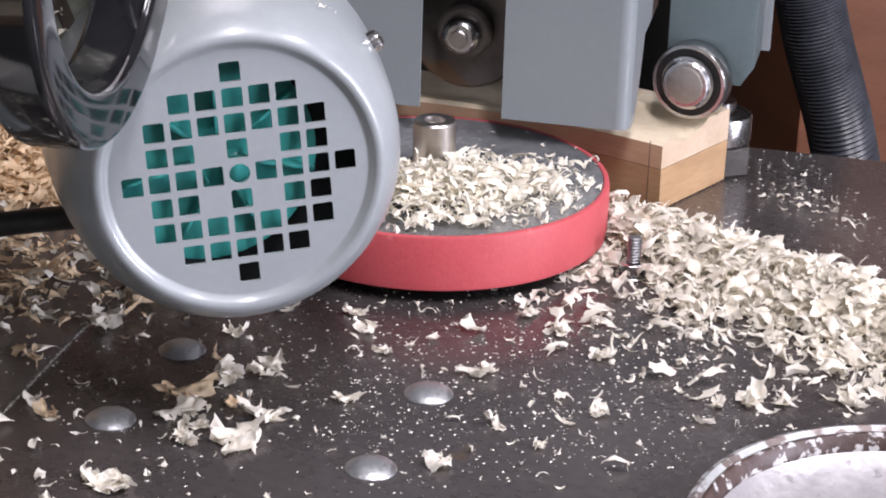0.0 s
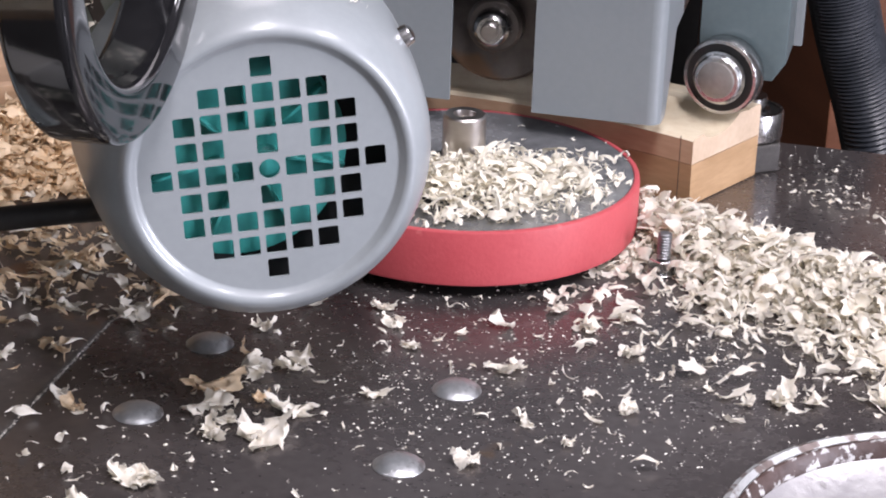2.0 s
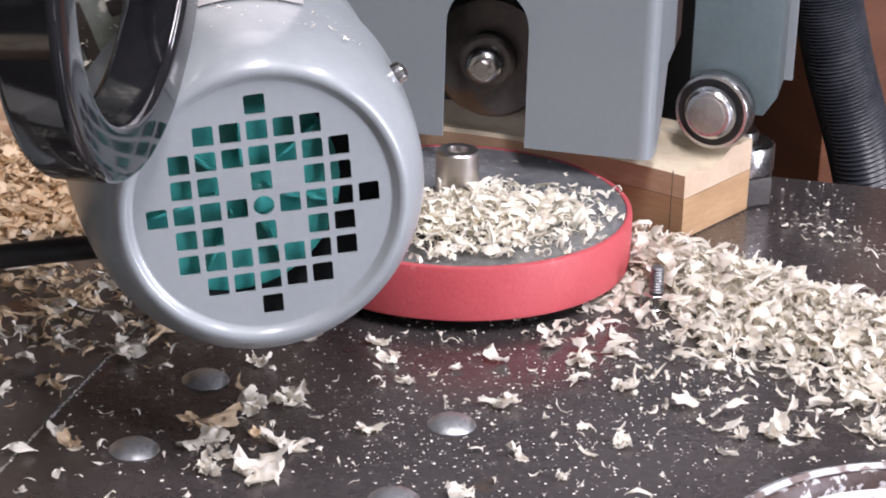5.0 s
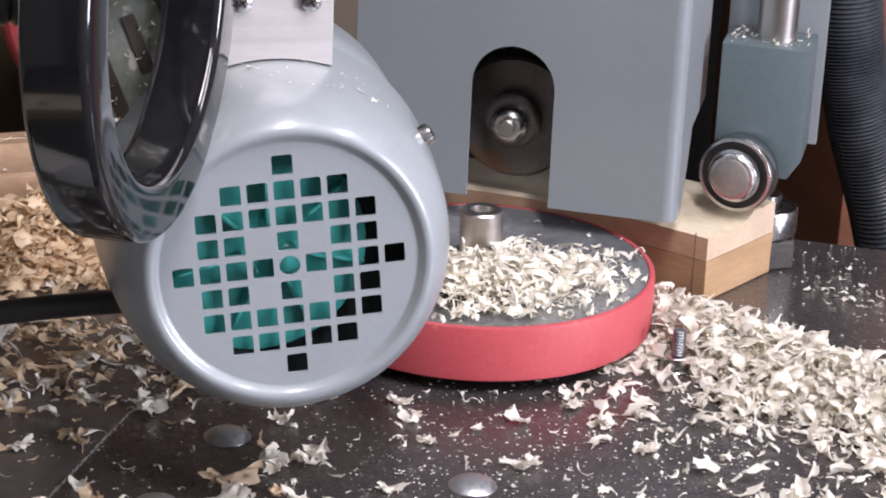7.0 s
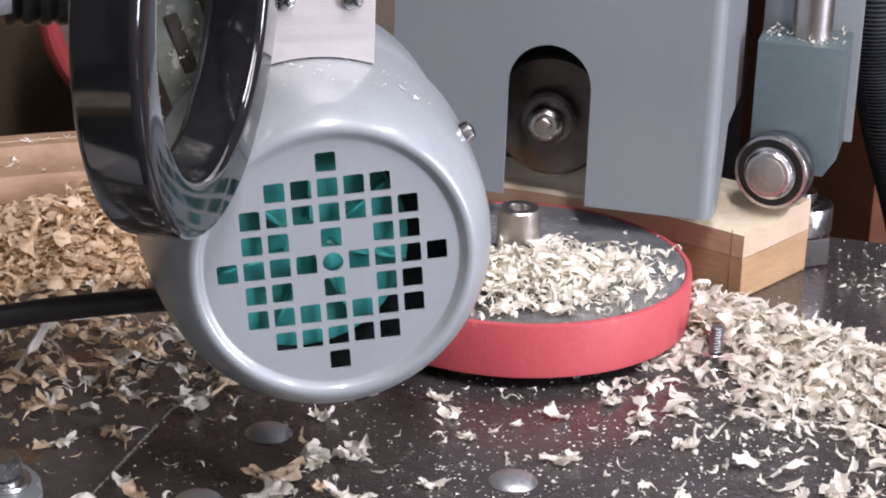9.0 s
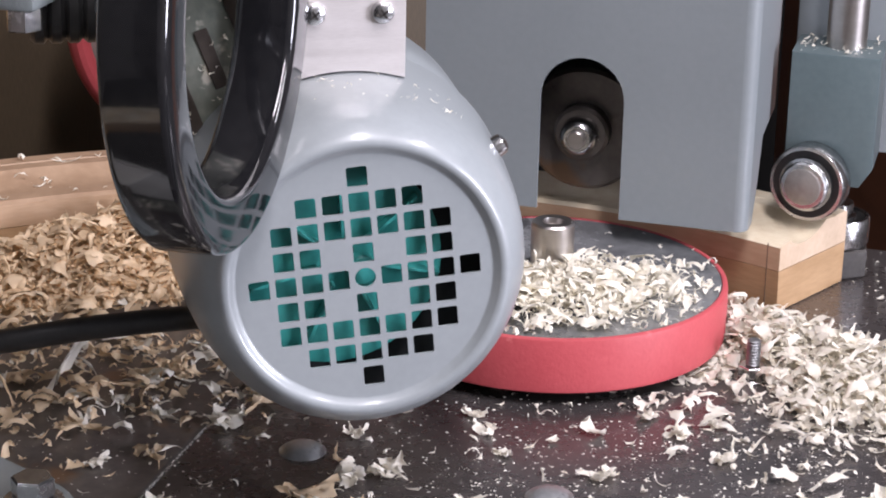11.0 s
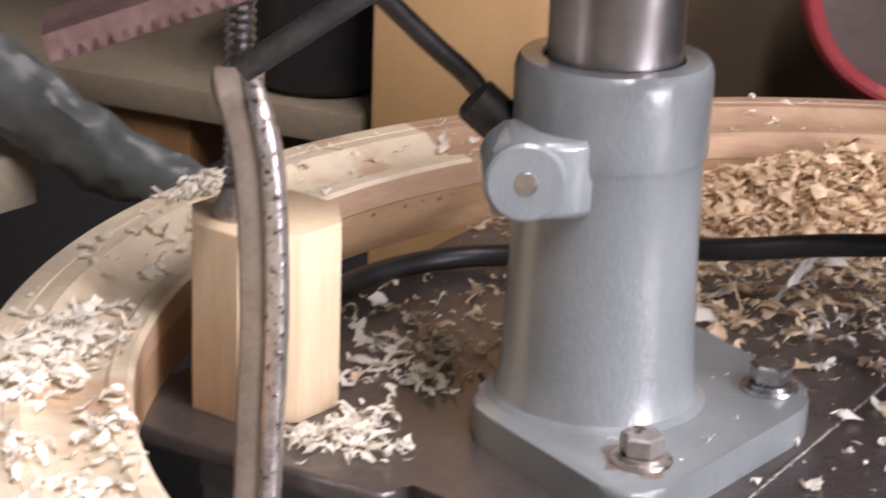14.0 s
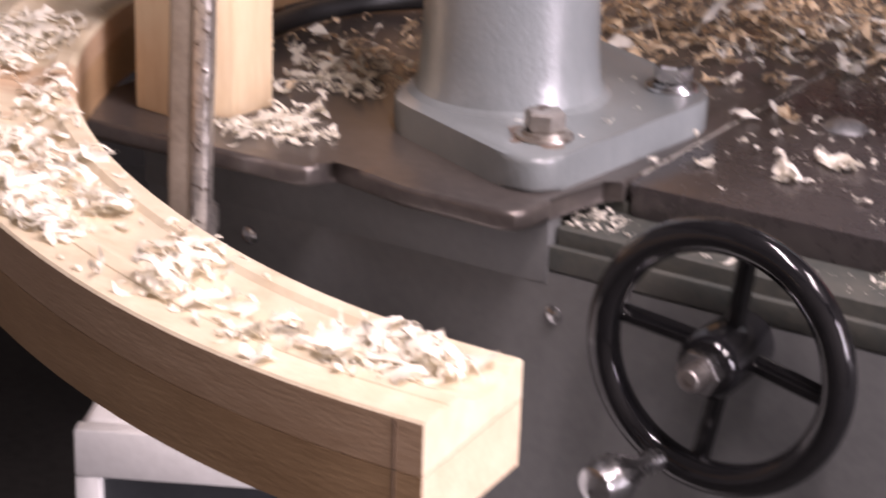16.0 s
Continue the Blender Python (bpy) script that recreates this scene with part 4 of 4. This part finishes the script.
def bag_mesh():
    line = smooth_line([(-0.90, 0.655, 0.02), (-0.80, 0.655, 0.005), (-0.71, 0.655, -0.030), (-0.63, 0.645, -0.072), (-0.56, 0.64, -0.10), (-0.48, 0.64, -0.125)], 12)
    bm = bmesh.new()
    rings = []
    for i, p in enumerate(line):
        r = 0.036 * (1 - i / len(line)) ** 0.7 + 0.010
        rings.append([bm.verts.new(p + Vector((0.3 * math.cos(a), math.sin(a) * 0.6, math.cos(a))) * r * (1 + 0.25 * noise.noise(Vector((a * 2, i * 0.3, 1))))) for a in (2 * math.pi * k / 24 for k in range(24))])
    for A, B in zip(rings, rings[1:]):
        for j in range(24):
            bm.faces.new((A[j], A[(j + 1) % 24], B[(j + 1) % 24], B[j]))
    bm.faces.new(rings[0])
    bm.faces.new(rings[-1][::-1])
    return bm


tagged(part("dust_bag", bag_mesh(), M_BAG), "crumpled grey plastic dust bag between bench and shelf", "bag")
case = thing("white_case", pose(-0.412, -0.2, -0.9), "off-white metal case with a dark recessed front on the floor", "case")
part("shell", box(0.0, 0.152, 0.004, 0.11, 0.0, 0.813, 0.006, 3), M_WHITE, case)
for _b in ((0.0, 0.152, 0.789, 0.813), (0.0, 0.012, 0.02, 0.789), (0.14, 0.152, 0.02, 0.789)):
    part("front_frame", box(_b[0], _b[1], -0.006, 0.004, _b[2], _b[3], 0.0015), M_WHITE, case)
# Thin dark sheet painted as the case's shaded inside.
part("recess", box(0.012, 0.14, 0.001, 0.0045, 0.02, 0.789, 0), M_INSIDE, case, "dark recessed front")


# ---------- shavings ----------
def flake(rng, length, width, curl, ragged=0.5, lift=0.3, nu=7, nv=4):
    """One curled, torn shaving as vertices and faces, its lowest point at z = 0."""
    s = np.linspace(-0.5, 0.5, nu)
    w = np.linspace(-0.5, 0.5, nv)
    body = np.clip(1 - (2 * np.abs(s)) ** rng.uniform(1.5, 4) * rng.uniform(0.3, 0.9), 0.1, 1)
    torn = np.ones((nu, nv))
    torn[:, 0] += rng.uniform(-ragged, ragged, nu)
    torn[:, -1] += rng.uniform(-ragged, ragged, nu)
    ang = s[:, None] * curl + w[None, :] * rng.uniform(-1.0, 1.0)
    rad = length / max(abs(curl), 0.3)
    X = rad * np.sin(ang) + rng.normal(0, 0.07 * length, (nu, nv))
    Z = rad * (1 - np.cos(ang)) * (1 if curl > 0 else -1)
    Y = w[None, :] * width * body[:, None] * torn + 0.10 * length * np.sin(s * rng.uniform(2, 7) + rng.uniform(0, 6))[:, None]
    cup = rng.uniform(-1.2, 1.2)
    Z = Z + cup * width * (w[None, :] ** 2) + rng.normal(0, 0.05 * width, (nu, nv))
    P = np.stack([X, Y, Z], -1).reshape(-1, 3)
    ax, ay, az = rng.uniform(-lift, lift), rng.uniform(-lift, lift), rng.uniform(0, 2 * np.pi)
    P = P @ np.array(Euler((ax, ay, az)).to_matrix()).T
    P[:, 2] -= P[:, 2].min()
    F = [(i * nv + j, i * nv + j + 1, (i + 1) * nv + j + 1, (i + 1) * nv + j) for i in range(nu - 1) for j in range(nv - 1)]
    return P, F


def strand(rng, L, strings):
    """Length, width and curl of one shaving: thin strings among broader torn flakes."""
    if rng.random() < strings:
        return L * 1.35, L * rng.uniform(0.15, 0.28), rng.uniform(1.0, 4.0) * rng.choice((-1, 1))
    return L * 1.1, L * rng.uniform(0.30, 0.80), rng.uniform(0.4, 2.6) * rng.choice((-1, 1))


def heap(name, label, material, count, place, size, seed, lift=0.3, steep=0.5, strings=0.35):
    rng = np.random.default_rng(seed)
    V, F, k = [], [], 0
    while len(V) < count:
        spot = place(rng)
        if spot is None:
            continue
        L = size[0] + (size[1] - size[0]) * rng.random() ** 2.2
        tilt = lift if spot[2] < 0.002 else steep
        P, f = flake(rng, *strand(rng, L, strings), lift=tilt)
        V.append(P + np.array(spot))
        F += [tuple(i + k for i in q) for q in f]
        k += len(P)
    me = bpy.data.meshes.new(name)
    me.from_pydata(np.concatenate(V).tolist(), [], F)
    me.materials.append(material)
    for p in me.polygons:
        p.use_smooth = True
    return tagged(new(name, me), label, "shavings", kind="stuff")


def clear_of(x, y, pad=0.0):
    """Keeps shavings out of the things that stand on the table."""
    if math.hypot(x - 0.1475, y - 0.2489) < 0.03 or math.hypot(x - PX, y - PY) < 0.06 + pad:
        return False
    if math.hypot(x - 0.2455, y - 0.1745) < 0.0135 or (abs(x - 0.2425) < 0.006 and 0.153 < y < 0.170):
        return False
    q = post.matrix_world.inverted() @ Vector((x, y, 0))
    if abs(q.x) < 0.082 and abs(q.y) < 0.076:
        return False
    if math.hypot(x + 0.3990, y - 0.0300) < 0.043:
        return False
    r, a = math.hypot(x - RC.x, y - RC.y), math.degrees(math.atan2(y - RC.y, x - RC.x)) % 360
    if R_IN - 0.003 < r < R_OUT + 0.003 and A0 - 1 < a < A1 + 1:
        return False
    p = MF.inverted() @ Vector((x, y, 0))
    if p.y < -0.132 and p.x > -0.123 or p.y < -0.208 or p.x < -0.42:
        return False
    return True


def on_table(cx, cy, sx, sy, rot=0, height=0.0, sharp=1.0):
    c, s = math.cos(radians(rot)), math.sin(radians(rot))

    def place(rng):
        u, v = rng.normal(), rng.normal()
        x, y = cx + c * u * sx - s * v * sy, cy + s * u * sx + c * v * sy
        if not clear_of(x, y):
            return None
        h = height * math.exp(-sharp * (u * u + v * v) / 2) * rng.random() ** 0.7
        if math.hypot(x - 0.1475, y - 0.2489) < 0.104:
            h = 0
        return (x, y, 0.0004 + h)
    return place


def on_drift(s0, s1, rear, front, height):
    """A drift swept along the roller's side: steep behind, thinning out towards the front."""
    def place(rng):
        s = rng.uniform(s0, s1)
        v = -abs(rng.normal()) * rear if rng.random() < 0.42 else abs(rng.normal()) * front
        x, y = 0.252 + 0.100 * s - 0.803 * v, 0.232 - 0.135 * s - 0.595 * v
        if not clear_of(x, y):
            return None
        h = height * math.exp(-(v / (front if v > 0 else rear)) ** 2 / 2) * rng.random() ** 0.8 * (0.75 + 0.5 * noise.noise(Vector((x * 45, y * 45, 2))))
        if math.hypot(x - 0.1475, y - 0.2489) < 0.104:
            h = 0
        return (x, y, 0.0004 + max(h, 0))
    return place


def on_disc(cx, cy, sx, sy, height):
    def place(rng):
        u, v = rng.normal(), rng.normal()
        x, y = cx + u * sx, cy + v * sy
        r = math.hypot(x - 0.1475, y - 0.2489)
        if r > 0.097 or r < 0.017:
            return None
        return (x, y, 0.0392 + height * math.exp(-(u * u + v * v) / 2) * rng.random())
    return place


def on_ring(a0, a1):
    def place(rng):
        a, r = radians(rng.uniform(a0, a1)), rng.uniform(R_IN + 0.004, R_OUT - 0.004)
        z = 0.0466 if r > R_IN + 0.047 else 0.0432 if r < R_IN + 0.012 or r > R_IN + 0.041 else 0.0398
        r += ring_shift(math.degrees(a))
        return (RC.x + r * math.cos(a), RC.y + r * math.sin(a), z)
    return place


def on_ring_clumps(a0, a1, count, seed):
    """Clumps of fluff strewn along the moulding's top."""
    g = np.random.default_rng(seed)
    spots = [(g.uniform(a0, a1), g.uniform(R_IN + 0.008, R_OUT - 0.010), g.uniform(0.5, 1.0)) for _ in range(count)]

    def place(rng):
        a, r, s = spots[rng.integers(count)]
        u, v = rng.normal(), rng.normal()
        a, r = radians(a + u * 2.1 * s), r + v * 0.0085 * s
        if not R_IN + 0.004 < r < R_OUT - 0.005 or math.degrees(a) > A1 - 1.2:
            return None
        z = (0.0466 if r > R_IN + 0.047 else 0.0432 if r < R_IN + 0.012 or r > R_IN + 0.041 else 0.0398) + 0.006 * s * math.exp(-(u * u + v * v) / 2) * rng.random()
        r += ring_shift(math.degrees(a))
        return (RC.x + r * math.cos(a), RC.y + r * math.sin(a), z)
    return place


heap("shavings_pile", "pale curled shavings heaped beside the red roller", M_CHIP, 4100, on_drift(-0.05, 1.35, 0.017, 0.028, 0.021), (0.0038, 0.0155), 1)
heap("shavings_pile", "pale curled shavings heaped beside the red roller", M_CHIP, 420, on_drift(-0.30, 0.10, 0.012, 0.012, 0.020), (0.003, 0.010), 2)
heap("loose_shavings", "pale shavings scattered over the table", M_CHIP, 640, on_drift(0.10, 1.35, 0.006, 0.070, 0.0), (0.003, 0.016), 3)
heap("loose_shavings", "pale shavings scattered over the table", M_CHIP, 190, on_table(0.14, 0.06, 0.10, 0.065), (0.0015, 0.007), 4)
heap("roller_shavings", "pale shavings lying on the feed roller", M_FLUFF, 1350, on_disc(0.140, 0.212, 0.036, 0.022, 0.016), (0.0035, 0.0135), 5, 0.8, 0.45)
heap("roller_shavings", "pale shavings lying on the feed roller", M_CHIP, 130, on_disc(0.185, 0.22, 0.035, 0.035, 0.002), (0.002, 0.008), 6)
heap("tan_shavings_pile", "tan shavings banked against the moulding", M_CHIP2, 4300, on_table(-0.085, 0.385, 0.085, 0.024, 14, 0.036), (0.0045, 0.0165), 7, 0.5, 0.5, 0.2)
heap("loose_shavings", "tan shavings scattered over the table", M_CHIP2, 520, on_table(-0.10, 0.250, 0.085, 0.052, 10), (0.004, 0.015), 8, 0.35, 0.5, 0.10)
heap("loose_shavings", "pale torn shavings scattered over the table", M_CHIP, 170, on_table(-0.085, 0.215, 0.070, 0.050, 10), (0.004, 0.017), 19, 0.35, 0.5, 0.10)
heap("loose_shavings", "tan shavings scattered round the post", M_CHIP2, 190, on_table(-0.24, 0.170, 0.08, 0.04, 20), (0.004, 0.015), 9, 0.35, 0.5, 0.10)
heap("loose_shavings", "pale shavings scattered by the clamp", M_FLUFF, 210, on_table(-0.350, -0.012, 0.018, 0.012), (0.003, 0.011), 10)
heap("loose_shavings", "pale torn shavings between block and post", M_FLUFF, 120, on_table(-0.325, 0.075, 0.026, 0.040, 0), (0.004, 0.015), 18, 0.35, 0.5, 0.15)
heap("loose_shavings", "pale shavings scattered by the post", M_CHIP, 75, on_table(-0.07, 0.00, 0.05, 0.06), (0.002, 0.008), 11)
heap("moulding_shavings", "pale fluffy shavings caught on the moulding", M_FLUFF, 800, on_ring_clumps(176, 245, 26, 51), (0.004, 0.015), 12, 0.3, 0.13, 0.2)
heap("moulding_shavings", "pale shavings caught on the moulding", M_FLUFF, 260, on_ring(150, 246), (0.003, 0.015), 15, 0.14, 0.12)
heap("moulding_shavings", "pale shavings caught on the moulding", M_FLUFF, 130, on_ring(95, 160), (0.002, 0.010), 13, 0.5, 0.3)
heap("moulding_fluff", "thick white clump of fluff on the moulding", M_FLUFF, 420, on_ring_clumps(151, 154.5, 3, 8), (0.003, 0.010), 17, 0.7)
heap("loose_shavings", "pale shavings behind the moulding end", M_CHIP, 75, on_table(0.392, 0.262, 0.012, 0.030, 20), (0.0015, 0.006), 14, 0.15)


def mound(name, label, material, cx, cy, sx, sy, rot, height, seed, n=70):
    """A bumpy low heap under loose shavings."""
    c, s = math.cos(radians(rot)), math.sin(radians(rot))
    V, F = [], []
    for i in range(n + 1):
        for j in range(n + 1):
            u, v = (i / n - 0.5) * 5, (j / n - 0.5) * 5
            x, y = cx + c * u * sx - s * v * sy, cy + s * u * sx + c * v * sy
            h = height * math.exp(-(u * u + v * v) / 2)
            h *= 0.75 + 0.5 * noise.noise(Vector((x * 60, y * 60, seed))) + 0.35 * noise.noise(Vector((x * 190, y * 190, seed)))
            V.append((x, y, max(h, 0) - height * 0.10))
    for i in range(n):
        for j in range(n):
            k = i * (n + 1) + j
            q = (k, k + 1, k + n + 2, k + n + 1)
            if max(V[m][2] for m in q) < 0.0003 or not all(clear_of(V[m][0], V[m][1]) and math.hypot(V[m][0] - 0.1475, V[m][1] - 0.2489) > 0.1015 for m in q):
                continue
            F.append(q)
    me = bpy.data.meshes.new(name)
    me.from_pydata(V, [], F)
    bm = bmesh.new()
    bm.from_mesh(me)
    bmesh.ops.delete(bm, geom=[v for v in bm.verts if not v.link_faces], context="VERTS")
    bm.to_mesh(me)
    bm.free()
    me.materials.append(material)
    tagged(new(name, me), label, "shavings", kind="stuff")


mound("shavings_bed", "dense bed of tan shavings against the moulding", M_CHIP2, -0.085, 0.385, 0.085, 0.024, 14, 0.036, 3)
mound("shavings_bed", "dense bed of pale shavings beside the roller", M_CHIP, 0.298, 0.168, 0.052, 0.017, -53.5, 0.012, 5)


def on_motor(rng):
    a, d = radians(rng.uniform(50, 125)), rng.uniform(0.018, 0.05)
    r = 0.0806 if d > 0.035 else 0.079
    return (r * math.cos(a), d, 0.1377 + r * math.sin(a))


def on_block(rng):
    q = mf(0.1595 + rng.uniform(-0.024, 0.024), 0.445 + rng.uniform(-0.022, 0.018), 0.1473)
    return tuple(q)


def on_flange(rng):
    q = post.matrix_world @ Vector((rng.uniform(-0.05, 0.07), rng.uniform(-0.075, 0.06), 0.0178))
    return tuple(q) if math.hypot(q.x - PX, q.y - PY) > 0.058 else None


def on_gear(rng):
    return tuple(motor.matrix_world @ Vector((rng.uniform(-0.082, -0.040), 0.0735, 0.030 + 0.085 * rng.random() ** 1.4)))


heap("gear_dust", "pale dust caked on the gear housing", M_FLUFF, 90, on_gear, (0.001, 0.0055), 36, 0.5)
heap("motor_flecks", "tiny pale flecks of dust on the motor", M_CHIP, 46, on_motor, (0.0008, 0.0024), 31, 0.3)
heap("block_flecks", "pale shavings lying on the bearing block", M_CHIP, 60, on_block, (0.001, 0.006), 32, 0.4)
heap("flange_flecks", "few pale flecks on the post flange", M_CHIP, 26, on_flange, (0.001, 0.005), 33, 0.3)


def on_seam(rng):
    d = rng.uniform(-0.12, 0.16)
    if rng.random() < 0.35:
        return None
    q = mf(-0.1207 + rng.normal() * 0.0004, d, 0.0003)
    return tuple(q) if clear_of(q.x, q.y) else None


def on_ledge(rng):
    a = rng.uniform(-0.135, 0.2) if rng.random() < 0.6 else -0.128 + rng.normal() * 0.010
    return tuple(mf(a, rng.uniform(-0.168, -0.141), -0.0164))


heap("ledge_shavings", "pale shavings caught on the bed ledge", M_CHIP, 170, on_ledge, (0.001, 0.007), 35, 0.4)
heap("seam_dust", "pale dust packed in the seam between the plates", M_DUST, 900, on_seam, (0.0005, 0.0012), 34, 0.1)

# larger shavings that lie singly on the table: place, length, turn of the curl
SINGLE = ((-0.049, 0.154, 22, 1.2), (-0.08, 0.17, 14, 0.8), (0.018, 0.132, 13, 2), (0.006, 0.079, 22, 2.2), (0.024, 0.081, 20, 2.4), (-0.018, 0.058, 21, 1.1), (-0.026, 0.043, 20, 1.6), (0.004, 0.049, 10, 2.6),
          (0.015, 0.034, 20, 0.7), (0.003, 0.006, 24, 0.8), (-0.024, 0.015, 16, 3), (-0.018, 0.028, 15, 2.8), (0.085, -0.032, 14, 2), (0.088, 0.096, 11, 0.6), (0.128, 0.062, 18, 1.6), (0.06, 0.044, 11, 0.9),
          (0.123, 0.007, 10, 0.6), (0.157, 0.004, 8, 0.6), (0.139, -0.018, 9, 1.2))
SINGLE2 = ((0.176, 0.009, 14, 2.6), (0.255, 0.011, 22, 1.4), (0.236, 0.008, 12, 1), (0.3, -0.003, 18, 1.8), (0.308, 0.045, 16, 2), (0.257, 0.093, 18, 1.6), (0.198, 0.071, 15, 2), (0.183, 0.105, 14, 2),
           (0.171, 0.129, 14, 1.6), (0.082, 0.144, 12, 2), (0.082, 0.125, 13, 2.8), (-0.059, -0.028, 16, 2.2), (-0.071, -0.015, 12, 2), (-0.09, 0.07, 10, 1.6), (-0.086, 0.051, 13, 2), (0.269, 0.002, 15, 1.8),
           (-0.062, -0.025, 20, 1), (-0.091, -0.049, 18, 2.6), (-0.131, -0.034, 11, 1.8), (-0.118, 0.114, 14, 1.5), (-0.131, 0.164, 13, 1.2))
_rng = np.random.default_rng(77)
for _x, _y, _mm, _curl in SINGLE + SINGLE2:
    P, F = flake(_rng, _mm / 1000, _mm / 1000 * _rng.uniform(0.4, 0.7), _curl, lift=0.25, nu=12, nv=6)
    for _k in range(2):
        P2, F2 = flake(_rng, _mm / 1000 * _rng.uniform(0.4, 0.8), _mm / 1000 * _rng.uniform(0.3, 0.6), _curl * _rng.uniform(0.6, 1.5), lift=0.5, nu=9, nv=5)
        F = F + [tuple(i + len(P) for i in q) for q in F2]
        P = np.concatenate([P, P2 + np.array((_rng.normal() * 0.2, _rng.normal() * 0.2, 0.02)) * _mm / 1000])
    me = bpy.data.meshes.new("wood_shaving")
    me.from_pydata((P + np.array((_x, _y, 0.0003))).tolist(), [], F)
    me.materials.append(M_CHIP2 if _x < 0.03 and _y > 0.0 and _rng.random() < 0.2 else M_CHIP)
    for p in me.polygons:
        p.use_smooth = True
    tagged(new("wood_shaving", me), "single pale torn wood shaving lying on the table", "shaving", "single shavings on the table")


def dust(name, label, count, boxes, seed):
    rng = np.random.default_rng(seed)
    V, F, k = [], [], 0
    while k < count:
        x0, x1, y0, y1 = boxes[rng.integers(len(boxes))]
        x, y = rng.uniform(x0, x1), rng.uniform(y0, y1)
        if not clear_of(x, y):
            continue
        r = 0.0003 + 0.0010 * rng.random() ** 3
        a = rng.uniform(0, 6.28)
        P = [(x + r * math.cos(a + b) * rng.uniform(0.5, 1.3), y + r * math.sin(a + b) * rng.uniform(0.5, 1.3), 0.0002) for b in (0, 2.1, 4.2)] + [(x, y, 0.0002 + r * rng.uniform(0.15, 0.4))]
        F += [(4 * k, 4 * k + 1, 4 * k + 3), (4 * k + 1, 4 * k + 2, 4 * k + 3), (4 * k + 2, 4 * k, 4 * k + 3)]
        V += P
        k += 1
    me = bpy.data.meshes.new(name)
    me.from_pydata(V, [], F)
    me.materials.append(M_DUST)
    tagged(new(name, me), label, "sawdust", kind="stuff")


heap("loose_shavings", "tan shavings lying by the guide bearing", M_CHIP2, 60, on_table(0.318, 0.345, 0.010, 0.010, 0, 0.006), (0.003, 0.010), 16, 0.5)
dust("sawdust", "pale sawdust specks on the table", 4600, ((-0.08, 0.42, -0.06, 0.16), (0.02, 0.36, 0.0, 0.18), (-0.35, -0.05, 0.05, 0.30), (0.25, 0.42, 0.05, 0.36), (0.05, 0.25, -0.05, 0.12)), 21)
